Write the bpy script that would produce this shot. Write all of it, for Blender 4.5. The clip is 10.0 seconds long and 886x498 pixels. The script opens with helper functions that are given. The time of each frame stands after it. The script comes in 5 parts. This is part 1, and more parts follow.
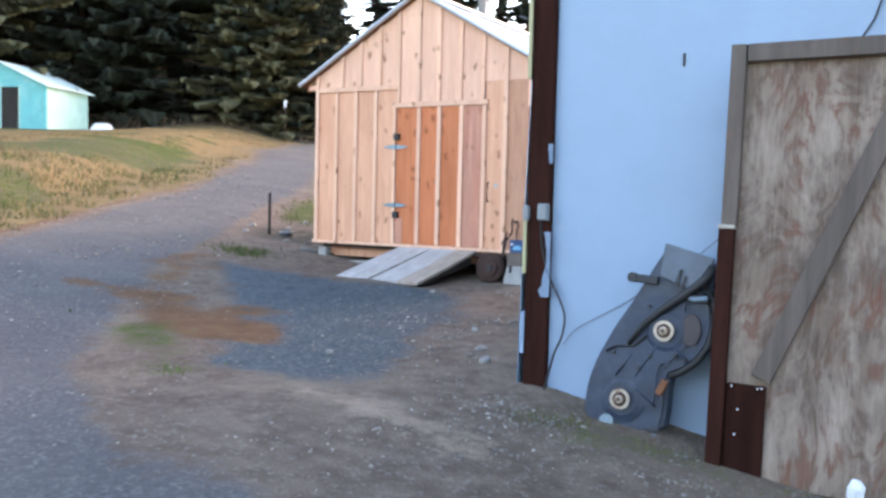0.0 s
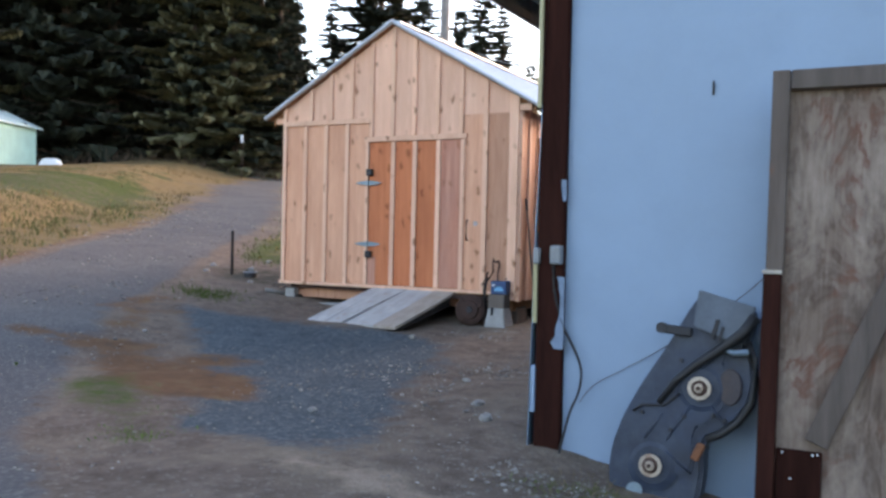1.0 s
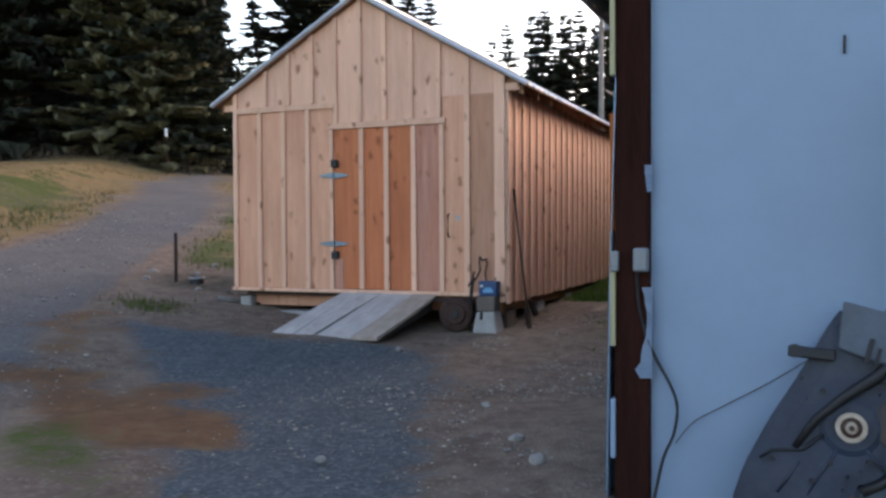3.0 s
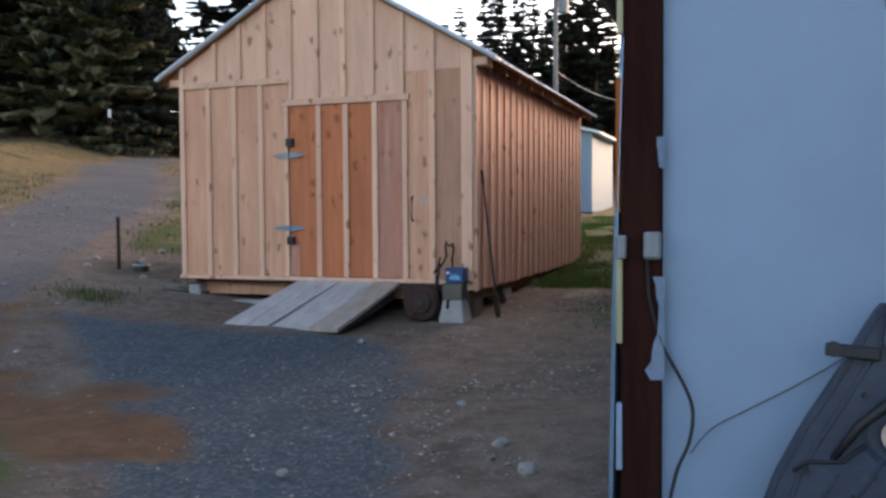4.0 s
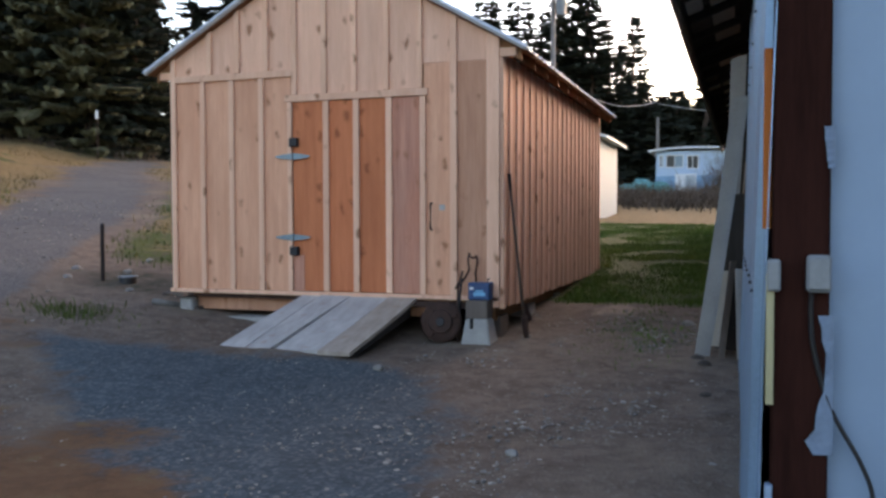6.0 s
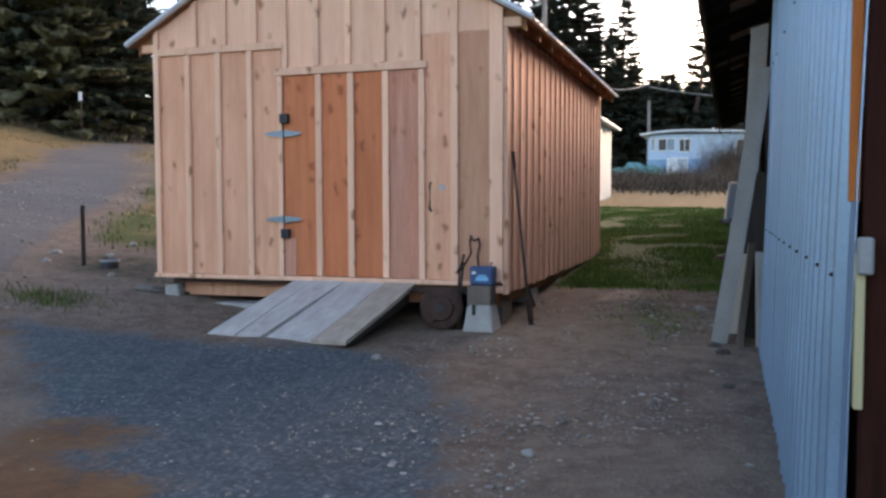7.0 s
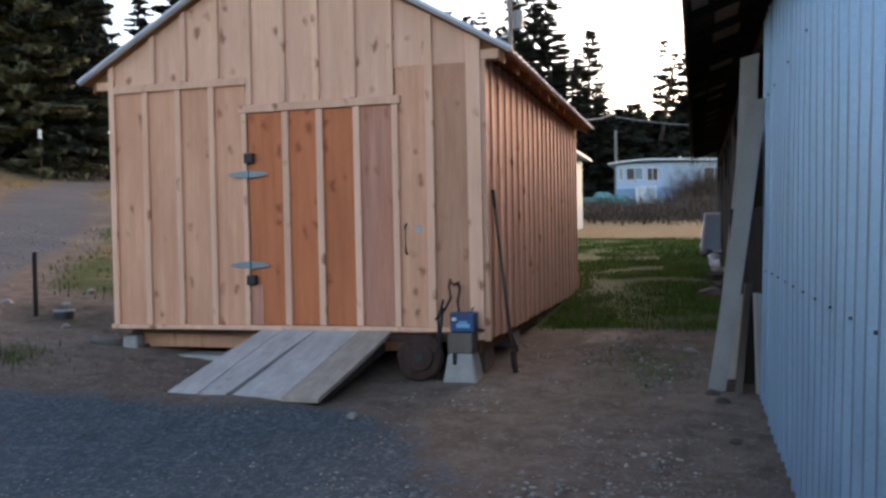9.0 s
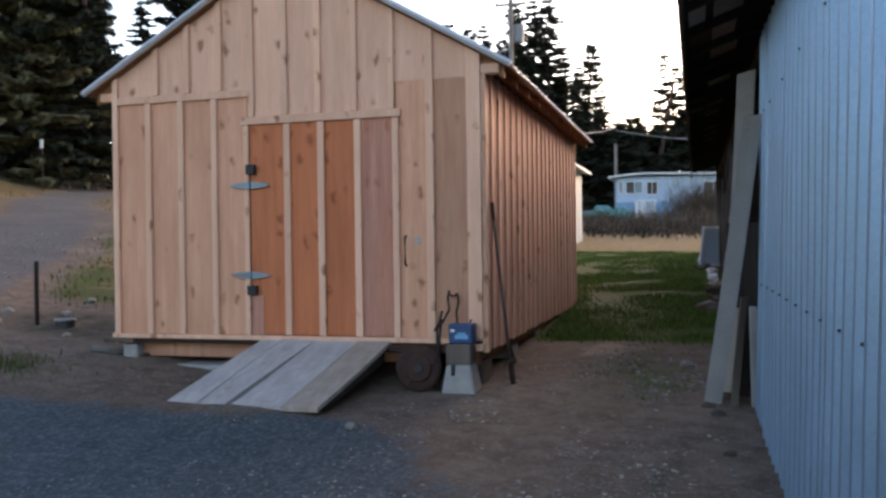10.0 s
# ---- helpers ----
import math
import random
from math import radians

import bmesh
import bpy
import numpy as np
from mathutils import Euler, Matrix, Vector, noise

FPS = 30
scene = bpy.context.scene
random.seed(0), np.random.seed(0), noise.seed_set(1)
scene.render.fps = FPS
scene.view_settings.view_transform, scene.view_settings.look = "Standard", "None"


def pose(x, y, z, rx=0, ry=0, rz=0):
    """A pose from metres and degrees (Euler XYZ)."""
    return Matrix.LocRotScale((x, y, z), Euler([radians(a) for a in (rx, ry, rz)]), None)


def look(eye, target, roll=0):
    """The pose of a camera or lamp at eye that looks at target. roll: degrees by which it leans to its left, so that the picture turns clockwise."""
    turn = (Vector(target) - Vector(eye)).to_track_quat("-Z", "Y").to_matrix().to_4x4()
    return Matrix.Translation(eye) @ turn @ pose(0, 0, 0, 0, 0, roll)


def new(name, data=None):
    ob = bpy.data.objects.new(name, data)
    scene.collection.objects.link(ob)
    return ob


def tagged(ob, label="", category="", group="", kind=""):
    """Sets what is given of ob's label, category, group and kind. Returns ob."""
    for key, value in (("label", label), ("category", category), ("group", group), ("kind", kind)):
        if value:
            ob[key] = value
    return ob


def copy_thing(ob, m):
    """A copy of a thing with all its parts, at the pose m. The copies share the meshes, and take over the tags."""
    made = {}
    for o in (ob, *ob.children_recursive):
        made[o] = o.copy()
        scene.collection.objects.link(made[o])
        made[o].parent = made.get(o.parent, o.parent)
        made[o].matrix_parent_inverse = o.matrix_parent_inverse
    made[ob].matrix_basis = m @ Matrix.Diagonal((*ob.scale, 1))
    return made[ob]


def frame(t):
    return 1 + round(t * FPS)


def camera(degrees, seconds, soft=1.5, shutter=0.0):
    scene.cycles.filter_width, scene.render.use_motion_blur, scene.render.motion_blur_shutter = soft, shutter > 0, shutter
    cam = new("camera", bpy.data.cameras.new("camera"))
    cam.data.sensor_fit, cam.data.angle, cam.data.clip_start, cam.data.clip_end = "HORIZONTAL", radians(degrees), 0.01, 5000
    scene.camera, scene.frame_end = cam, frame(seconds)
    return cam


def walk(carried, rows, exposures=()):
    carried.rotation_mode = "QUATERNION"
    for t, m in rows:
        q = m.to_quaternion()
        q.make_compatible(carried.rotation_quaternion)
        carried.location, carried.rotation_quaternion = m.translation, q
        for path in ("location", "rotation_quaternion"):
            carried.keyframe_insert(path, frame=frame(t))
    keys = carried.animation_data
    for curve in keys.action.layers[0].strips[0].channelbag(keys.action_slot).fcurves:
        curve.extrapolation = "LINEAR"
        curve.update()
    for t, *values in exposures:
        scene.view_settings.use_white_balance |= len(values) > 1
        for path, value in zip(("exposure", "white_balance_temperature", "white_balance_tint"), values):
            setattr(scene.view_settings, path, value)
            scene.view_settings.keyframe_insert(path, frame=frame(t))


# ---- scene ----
cam = camera(54.0, 10.0, soft=2.8, shutter=0.4)
METRES, EYE, TILT, LEAN, TURN = 4.658, 1.5, 0.0, 0.0, 21.2
PATH = [
    (0, (4.834, -10.443, 0.686), (3.812, -8.728, 0.574), 1.4),
    (0.5, (4.555, -10.333, 0.73), (3.608, -8.573, 0.651), 1.0),
    (1, (4.27, -10.067, 0.714), (3.336, -8.298, 0.687), 1.3),
    (1.5, (3.959, -9.911, 0.717), (3.046, -8.131, 0.696), 1.2),
    (2, (3.652, -9.778, 0.774), (2.779, -7.979, 0.744), 1.1),
    (3.5, (2.987, -9.047, 0.783), (2.265, -7.182, 0.717), -0.7),
    (4, (2.827, -8.829, 0.768), (2.151, -6.948, 0.684), -0.4),
    (4.5, (2.674, -8.612, 0.79), (1.99, -6.733, 0.72), -0.2),
    (5, (2.46, -8.393, 0.78), (1.784, -6.512, 0.711), -0.1),
    (5.5, (2.312, -8.235, 0.814), (1.649, -6.349, 0.752), 0.0),
    (7, (1.948, -7.627, 0.763), (1.321, -5.731, 0.655), -0.2),
    (7.5, (1.82, -7.557, 0.857), (1.216, -5.654, 0.75), -0.0),
    (8, (1.799, -7.361, 0.858), (1.215, -5.449, 0.795), -1.5),
    (8.5, (1.757, -7.235, 0.862), (1.184, -5.32, 0.816), -1.4),
    (9, (1.737, -7.208, 0.86), (1.178, -5.288, 0.822), -1.2),
    (9.5, (1.731, -7.234, 0.861), (1.175, -5.313, 0.833), -1.0),
    (10, (1.761, -7.271, 0.858), (1.203, -5.351, 0.848), -0.8),
]
EXPO, KELVIN, TINT = 2.3, 7900, 25
STOPS = [(0, 1.22), (0.5, 0.9), (1.0, 0.55), (2.0, 0.2), (3.5, 0.05), (4.5, 0.0), (5.5, 0.0), (7.0, 0.27), (7.5, 0.42), (8.0, 0.2), (9.0, -0.03), (10.0, -0.12)]
walk(cam, [(t, look(eye, target, roll)) for t, eye, target, roll in PATH],
     exposures=[(t, EXPO + stops, KELVIN, TINT) for t, stops in STOPS])

# ---- world and light: clear dusk, the sun just behind the trees ahead ----
SUN_AZ, SUN_EL = radians(-20.0), radians(10.0)     # left of +y, above the horizon
world = bpy.data.worlds.new("dusk_sky")
scene.world = world
world.use_nodes = True
wn = world.node_tree.nodes
sky = wn.new("ShaderNodeTexSky")
sky.sky_type, sky.sun_disc = "NISHITA", False
sky.sun_elevation, sky.sun_rotation = SUN_EL, -SUN_AZ
sky.air_density, sky.dust_density, sky.ozone_density = 1.0, 1.0, 2.0
world.node_tree.links.new(sky.outputs[0], wn["Background"].inputs[0])
wn["Background"].inputs[1].default_value = 0.15
sun = new("sun", bpy.data.lights.new("sun", "SUN"))
sun.data.energy, sun.data.angle, sun.data.color = 1.4, radians(50), (1.0, 0.77, 0.57)
sun.matrix_world = look((-60 * math.sin(SUN_AZ), 60 * math.cos(SUN_AZ), 60 * math.tan(SUN_EL)), (0, 0, 0))


# ---- materials ----
def nodes_of(name):
    m = bpy.data.materials.new(name)
    m.use_nodes = True
    nt = m.node_tree
    return m, nt, nt.nodes["Principled BSDF"]


def put(nt, kind, **inputs):
    n = nt.nodes.new(kind)
    for key, value in inputs.items():
        n.inputs[key.replace("_", " ")].default_value = value
    return n


def coords(nt, scale, where="Object"):
    tc = nt.nodes.new("ShaderNodeTexCoord")
    mp = nt.nodes.new("ShaderNodeMapping")
    mp.inputs["Scale"].default_value = scale
    nt.links.new(tc.outputs[where], mp.inputs[0])
    return mp.outputs[0]


def noisy(nt, scale, vec, detail=4.0, rough=0.6):
    n = put(nt, "ShaderNodeTexNoise", Scale=scale, Detail=detail, Roughness=rough)
    nt.links.new(vec, n.inputs["Vector"])
    return n.outputs["Fac"]


def ramp(nt, fac, stops):
    r = nt.nodes.new("ShaderNodeValToRGB")
    while len(r.color_ramp.elements) < len(stops):
        r.color_ramp.elements.new(0.5)
    for e, (p, c) in zip(r.color_ramp.elements, stops):
        e.position, e.color = p, (*c, 1) if len(c) == 3 else c
    nt.links.new(fac, r.inputs[0])
    return r.outputs[0]


def blend(nt, fac, a, b, mode="MIX"):
    n = nt.nodes.new("ShaderNodeMix")
    n.data_type, n.blend_type = "RGBA", mode
    for sock, v in ((n.inputs[0], fac), (n.inputs[6], a), (n.inputs[7], b)):
        if isinstance(v, (int, float)):
            sock.default_value = v
        elif isinstance(v, tuple):
            sock.default_value = (*v, 1)
        else:
            nt.links.new(v, sock)
    return n.outputs[2]


def bumped(nt, bsdf, height, strength, distance):
    b = put(nt, "ShaderNodeBump", Strength=strength, Distance=distance)
    nt.links.new(height, b.inputs["Height"])
    nt.links.new(b.outputs[0], bsdf.inputs["Normal"])


def shade(c, k):
    return tuple(v * k for v in c)


def piece_random(nt, lo, hi):
    oi = nt.nodes.new("ShaderNodeObjectInfo")
    mr = nt.nodes.new("ShaderNodeMapRange")
    mr.inputs[3].default_value, mr.inputs[4].default_value = lo, hi
    nt.links.new(oi.outputs["Random"], mr.inputs[0])
    return mr.outputs[0], oi.outputs["Random"]


def wood(name, light, dark, knots=0.0, rough=0.75, grain=(14, 14, 0.9), spread=0.16, weather=0.0, knot_colour=(0.24, 0.085, 0.035), spec=0.25):
    """Board timber: grain along z, a tone of its own for each board, knots, grey weathering."""
    m, nt, bs = nodes_of(name)
    val, rnd = piece_random(nt, 1 - spread, 1 + spread)
    off = nt.nodes.new("ShaderNodeVectorMath")
    off.operation = "MULTIPLY_ADD"
    comb = nt.nodes.new("ShaderNodeCombineXYZ")
    for k in range(3):
        nt.links.new(rnd, comb.inputs[k])
    tc = nt.nodes.new("ShaderNodeTexCoord")
    off.inputs[1].default_value = (37.0, 53.0, 71.0)
    nt.links.new(comb.outputs[0], off.inputs[0])
    nt.links.new(tc.outputs["Object"], off.inputs[2])

    def mapped(sc):
        mp = nt.nodes.new("ShaderNodeMapping")
        mp.inputs["Scale"].default_value = sc
        nt.links.new(off.outputs[0], mp.inputs[0])
        return mp.outputs[0]
    g = noisy(nt, 1.0, mapped(grain), 5.0, 0.65)
    col = ramp(nt, g, [(0.3, dark), (0.68, light)])
    fine = noisy(nt, 1.0, mapped(tuple(k * 9 for k in grain)), 3.0, 0.6)
    col = blend(nt, 0.22, col, ramp(nt, fine, [(0.3, shade(dark, 0.7)), (0.7, light)]))
    stain = noisy(nt, 1.0, mapped((1.8, 1.8, 0.7)), 3.0)
    col = blend(nt, ramp(nt, stain, [(0.42, (0, 0, 0)), (0.75, (0.5, 0.5, 0.5))]), col, shade(dark, 0.8))
    if weather:
        gr = noisy(nt, 1.0, mapped((2.2, 2.2, 0.5)), 5.0)
        col = blend(nt, ramp(nt, gr, [(0.35, (0, 0, 0)), (0.7, (weather,) * 3)]), col, (0.27, 0.23, 0.2))
    if knots:
        v = put(nt, "ShaderNodeTexVoronoi", Scale=1.0, Randomness=1.0)
        kw = nt.nodes.new("ShaderNodeVectorMath")
        kw.operation = "MULTIPLY_ADD"
        kw.inputs[1].default_value = (0.6, 0.6, 0.6)
        kn = put(nt, "ShaderNodeTexNoise", Scale=9.0, Detail=2.0)
        nt.links.new(off.outputs[0], kn.inputs["Vector"])
        nt.links.new(kn.outputs["Color"], kw.inputs[0])
        nt.links.new(mapped((5.6, 5.6, 3.6)), kw.inputs[2])
        nt.links.new(kw.outputs[0], v.inputs["Vector"])
        col = blend(nt, ramp(nt, v.outputs["Distance"], [(0.09, (knots,) * 3), (0.145, (knots * 0.45,) * 3), (0.25, (0, 0, 0))]), col, knot_colour)
    hsv = nt.nodes.new("ShaderNodeHueSaturation")
    nt.links.new(col, hsv.inputs["Color"])
    nt.links.new(val, hsv.inputs["Value"])
    nt.links.new(hsv.outputs[0], bs.inputs["Base Color"])
    bs.inputs["Roughness"].default_value = rough
    bs.inputs["Specular IOR Level"].default_value = spec
    bumped(nt, bs, g, 0.35, 0.004)
    return m


def plain(name, colour, rough=0.6, metal=0.0, vary=0.25, scale=6.0, grit=60.0, bump=0.2, dirt=None, mix=0.25, spec=0.5):
    """Painted, metal or stone surface: blotches at one size, grit at another."""
    m, nt, bs = nodes_of(name)
    vec = coords(nt, (1, 1, 1))
    big = noisy(nt, scale, vec, 5.0)
    col = ramp(nt, big, [(0.3, shade(colour, 1 - vary)), (0.7, shade(colour, 1 + vary * 0.6))])
    small = noisy(nt, grit, vec, 3.0)
    col = blend(nt, mix, col, ramp(nt, small, [(0.3, shade(colour, 0.6)), (0.7, shade(colour, 1.2))]))
    if dirt:
        d = noisy(nt, scale * 0.55, vec, 6.0, 0.7)
        col = blend(nt, ramp(nt, d, [(0.5, (0, 0, 0)), (0.68, (0.85, 0.85, 0.85))]), col, dirt)
    nt.links.new(col, bs.inputs["Base Color"])
    rr = nt.nodes.new("ShaderNodeMapRange")
    rr.inputs[3].default_value, rr.inputs[4].default_value = max(0.05, rough - 0.12), min(1, rough + 0.12)
    nt.links.new(big, rr.inputs[0])
    nt.links.new(rr.outputs[0], bs.inputs["Roughness"])
    bs.inputs["Metallic"].default_value = metal
    bs.inputs["Specular IOR Level"].default_value = spec
    bumped(nt, bs, small, bump, 0.004)
    return m


PINE = wood("fresh_pine_siding", (0.77, 0.405, 0.262), (0.61, 0.278, 0.168), knots=0.72, spread=0.09)
PALEPINE = wood("pale_fresh_pine_siding", (0.86, 0.51, 0.365), (0.71, 0.378, 0.255), knots=0.75, spread=0.07)
BATTEN = wood("pale_pine_batten", (0.87, 0.53, 0.375), (0.73, 0.39, 0.26), knots=0.75, spread=0.1)
DOORWOOD = wood("reddish_fir_door", (0.64, 0.205, 0.09), (0.48, 0.135, 0.058), knots=0.6, spread=0.12, knot_colour=(0.16, 0.04, 0.014))
DOORPALE = wood("weathered_pink_fir", (0.62, 0.265, 0.17), (0.4, 0.125, 0.075), knots=0.5, weather=0.3)
STAINED = wood("stained_pine_siding", (0.7, 0.36, 0.23), (0.5, 0.225, 0.135), knots=0.5, weather=0.14)
RAFTER = wood("red_brown_rafter_timber", (0.34, 0.16, 0.075), (0.2, 0.085, 0.04), knots=0.3)
GREYWOOD = wood("silver_grey_plank", (0.46, 0.44, 0.42), (0.3, 0.285, 0.27), knots=0.3, grain=(14, 1.2, 14), spread=0.14)
TANPLANK = wood("tan_grey_plank", (0.4, 0.335, 0.28), (0.25, 0.2, 0.16), knots=0.3, grain=(14, 1.2, 14), spread=0.1)
BROWNPAINT = wood("dark_brown_stained_post", (0.042, 0.015, 0.011), (0.016, 0.006, 0.005), rough=0.9, spec=0.04, weather=0.0, grain=(12, 12, 1.2))
OLDFRAME = wood("old_grey_brown_frame", (0.13, 0.098, 0.082), (0.058, 0.042, 0.034), knots=0.4, weather=0.25)
# Near-black tone carries the shade of the barn's gaps and eave underside.
DARKBOARD = wood("shade_dark_old_board", (0.042, 0.034, 0.029), (0.017, 0.014, 0.012), weather=0.08)
PALEBOARD = wood("bleached_scrap_board", (0.55, 0.5, 0.42), (0.36, 0.31, 0.26), weather=0.5)
YELLOWSTRIP = wood("pale_yellow_batten", (0.5, 0.46, 0.29), (0.36, 0.32, 0.18), spread=0.05)
# Orange put into the wood for low sunlight through a slit.
ORANGE = wood("sunset_orange_batten", (0.6, 0.17, 0.03), (0.3, 0.07, 0.015), spread=0.05)
ROOFMETAL = plain("galvanised_roofing", (0.62, 0.64, 0.66), rough=0.45, metal=0.55, vary=0.12, scale=2.0)
SHEET = plain("blue_grey_corrugated_steel", (0.265, 0.435, 0.615), rough=0.4, metal=0.68, vary=0.12, scale=1.6, bump=0.03, dirt=(0.23, 0.39, 0.56))
GREYSHEET = plain("weathered_grey_corrugated_sheet", (0.4, 0.4, 0.39), rough=0.5, metal=0.3, vary=0.2, scale=3.0)
WALLSKIN = plain("pale_blue_white_wall_board", (0.21, 0.31, 0.425), rough=0.55, vary=0.09, scale=1.1, bump=0.02, dirt=(0.185, 0.275, 0.38), mix=0.03)
TORNSKIN = plain("torn_wall_board_edge", (0.15, 0.215, 0.3), rough=0.7, vary=0.15, scale=9.0)
TORN = plain("torn_white_paper", (0.7, 0.72, 0.76), rough=0.8, vary=0.1)
BLACKSTEEL = plain("black_enamelled_steel", (0.022, 0.035, 0.06), rough=0.5, vary=0.6, scale=5.0, dirt=(0.05, 0.062, 0.082), spec=0.35)
DECKPLATE = plain("scuffed_blue_grey_steel", (0.075, 0.1, 0.13), rough=0.5, vary=0.3, scale=9.0, spec=0.4)
DECKRUST = plain("rust_stained_black_steel", (0.055, 0.045, 0.048), rough=0.75, vary=0.4, scale=16.0, dirt=(0.07, 0.05, 0.045))
ORANGERUST = plain("fresh_orange_rust", (0.2, 0.075, 0.035), rough=0.9, vary=0.4, scale=20.0)
RUBBER = plain("black_rubber", (0.012, 0.012, 0.013), rough=0.6, vary=0.3)
PULLEYM = plain("worn_cream_pulley", (0.42, 0.34, 0.27), rough=0.5, metal=0.2, vary=0.35, scale=22.0, dirt=(0.2, 0.09, 0.05))
RUST = plain("rusted_iron", (0.055, 0.026, 0.019), rough=0.95, vary=0.6, scale=14.0, bump=0.7)
GALV = plain("galvanised_hinge", (0.17, 0.235, 0.28), rough=0.45, metal=0.6, vary=0.15)
DARKIRON = plain("dark_iron", (0.03, 0.03, 0.034), rough=0.55, metal=0.5, vary=0.3)
GREYBOX = plain("grey_electrical_box", (0.21, 0.23, 0.245), rough=0.5, vary=0.15)
CONCRETE = plain("grey_concrete", (0.32, 0.31, 0.295), rough=0.95, vary=0.2, scale=9.0, bump=0.5)
# An even, darker grey than CONCRETE, used on the loose pipe.
FOOTING = plain("dark_grey_concrete", (0.13, 0.12, 0.11), rough=0.95, vary=0.3, scale=7.0, bump=0.5)
BLUEBOX = plain("blue_plastic_case", (0.012, 0.06, 0.16), rough=0.45, vary=0.15)
LABELBLUE = plain("light_blue_label", (0.1, 0.38, 0.6), rough=0.5, vary=0.1)
WHITEPAINT = plain("white_paint", (0.74, 0.76, 0.78), rough=0.6, vary=0.1)
AQUA = plain("turquoise_paint", (0.12, 0.52, 0.52), rough=0.7, vary=0.2, scale=1.5, dirt=(0.3, 0.58, 0.56))
AQUAPALE = plain("faded_mint_paint", (0.4, 0.64, 0.58), rough=0.7, vary=0.15, scale=1.5)
TRAILER = plain("pale_blue_white_trailer_siding", (0.42, 0.58, 0.74), rough=0.5, vary=0.08)
SHEDBLUE = plain("pale_blue_shed_siding", (0.21, 0.3, 0.36), rough=0.6, vary=0.08)
DARKGLASS = plain("dark_window_glass", (0.015, 0.02, 0.026), rough=0.35, vary=0.2)
# For sheets added behind the walls: unlit interior put into their colour.
DARKIN = plain("barn_interior_shade", (0.045, 0.036, 0.03), rough=0.9, vary=0.4)
BARK = plain("conifer_bark", (0.075, 0.05, 0.038), rough=0.95, vary=0.5, scale=8.0, bump=0.8)
POLEWOOD = plain("grey_pole_timber", (0.24, 0.22, 0.21), rough=0.9, vary=0.2)
TARP = plain("teal_tarpaulin", (0.08, 0.28, 0.27), rough=0.6, vary=0.3)
STONE = plain("pale_field_stone", (0.25, 0.235, 0.215), rough=0.9, vary=0.3, scale=12.0, bump=0.5)


def foliage(name, dark, light, scale=0.6):
    m, nt, bs = nodes_of(name)
    geo = nt.nodes.new("ShaderNodeNewGeometry")
    big = noisy(nt, scale, geo.outputs["Position"], 3.0)
    col = ramp(nt, big, [(0.3, dark), (0.7, light)])
    hsv = nt.nodes.new("ShaderNodeHueSaturation")
    mr = nt.nodes.new("ShaderNodeMapRange")
    mr.inputs[3].default_value, mr.inputs[4].default_value = 0.75, 1.25
    nt.links.new(geo.outputs["Random Per Island"], mr.inputs[0])
    nt.links.new(mr.outputs[0], hsv.inputs["Value"])
    nt.links.new(col, hsv.inputs["Color"])
    nt.links.new(hsv.outputs[0], bs.inputs["Base Color"])
    bs.inputs["Roughness"].default_value = 0.9
    bs.inputs["Specular IOR Level"].default_value = 0.12
    return m


NEEDLES = foliage("conifer_needles", (0.021, 0.027, 0.022), (0.04, 0.048, 0.033))
OLIVE = foliage("olive_conifer_needles", (0.085, 0.085, 0.05), (0.14, 0.13, 0.07))
GRASSM = foliage("green_grass_blades", (0.06, 0.11, 0.02), (0.125, 0.185, 0.042), 1.5)
DRYGRASS = foliage("dry_straw_grass", (0.12, 0.09, 0.044), (0.24, 0.18, 0.09), 1.0)
WEED = foliage("dull_green_weeds", (0.05, 0.075, 0.02), (0.11, 0.125, 0.045), 1.5)
BRUSH = foliage("bare_grey_brown_brush", (0.07, 0.052, 0.042), (0.17, 0.125, 0.09), 1.0)


# ---- small building kit ----
def smooth_step(t):
    t = min(1.0, max(0.0, t))
    return t * t * (3 - 2 * t)


def soft_plus(t, k):
    return k * math.log1p(math.exp(min(40.0, t / k)))


def ground_z(x, y):
    z = -0.53 + 0.06 * soft_plus(y + 2.5, 0.8) + 0.13 * soft_plus(-x - 2.2, 0.7) - 0.028 * soft_plus(-x - 8, 2.0) - 0.14 * soft_plus(x - 2.0, 0.3) * smooth_step((2.0 - y) / 4)
    if x > 6:
        z += 0.14 * (x - 6) * smooth_step((2.0 - y) / 4)
    off = -0.835 * (x + 5.9) - 0.55 * (y + 2.9)
    if 2 < off < 10.5 and y > -6:
        z += 0.42 * smooth_step((off - 2.2) / 1.3) * smooth_step((10.5 - off) / 6) * smooth_step((y + 6) / 4)
    z += 0.05 * math.exp(-((x + 1.6) / 0.9) ** 2 - ((y + 1.35) / 0.35) ** 2)
    z += 0.07 * math.exp(-((x - 0.95) / 0.45) ** 2 - ((y - 1.7) / 0.6) ** 2)
    far = math.hypot(x, y)
    if far > 70:
        z += (5.5 - z) * smooth_step((far - 70) / 60)
    if far > 88 and y > 0:
        z += 9.0 * smooth_step((far - 88) / 45) * smooth_step(y / 60)
    return z


def add_box(bm, x0, x1, y0, y1, z0, z1, m=None):
    vs = [bm.verts.new((x, y, z)) for x in (x0, x1) for y in (y0, y1) for z in (z0, z1)]
    for f in ((0, 1, 3, 2), (4, 6, 7, 5), (0, 4, 5, 1), (2, 3, 7, 6), (0, 2, 6, 4), (1, 5, 7, 3)):
        bm.faces.new([vs[i] for i in f])
    if m is not None:
        bmesh.ops.transform(bm, matrix=m, verts=vs)
    return vs


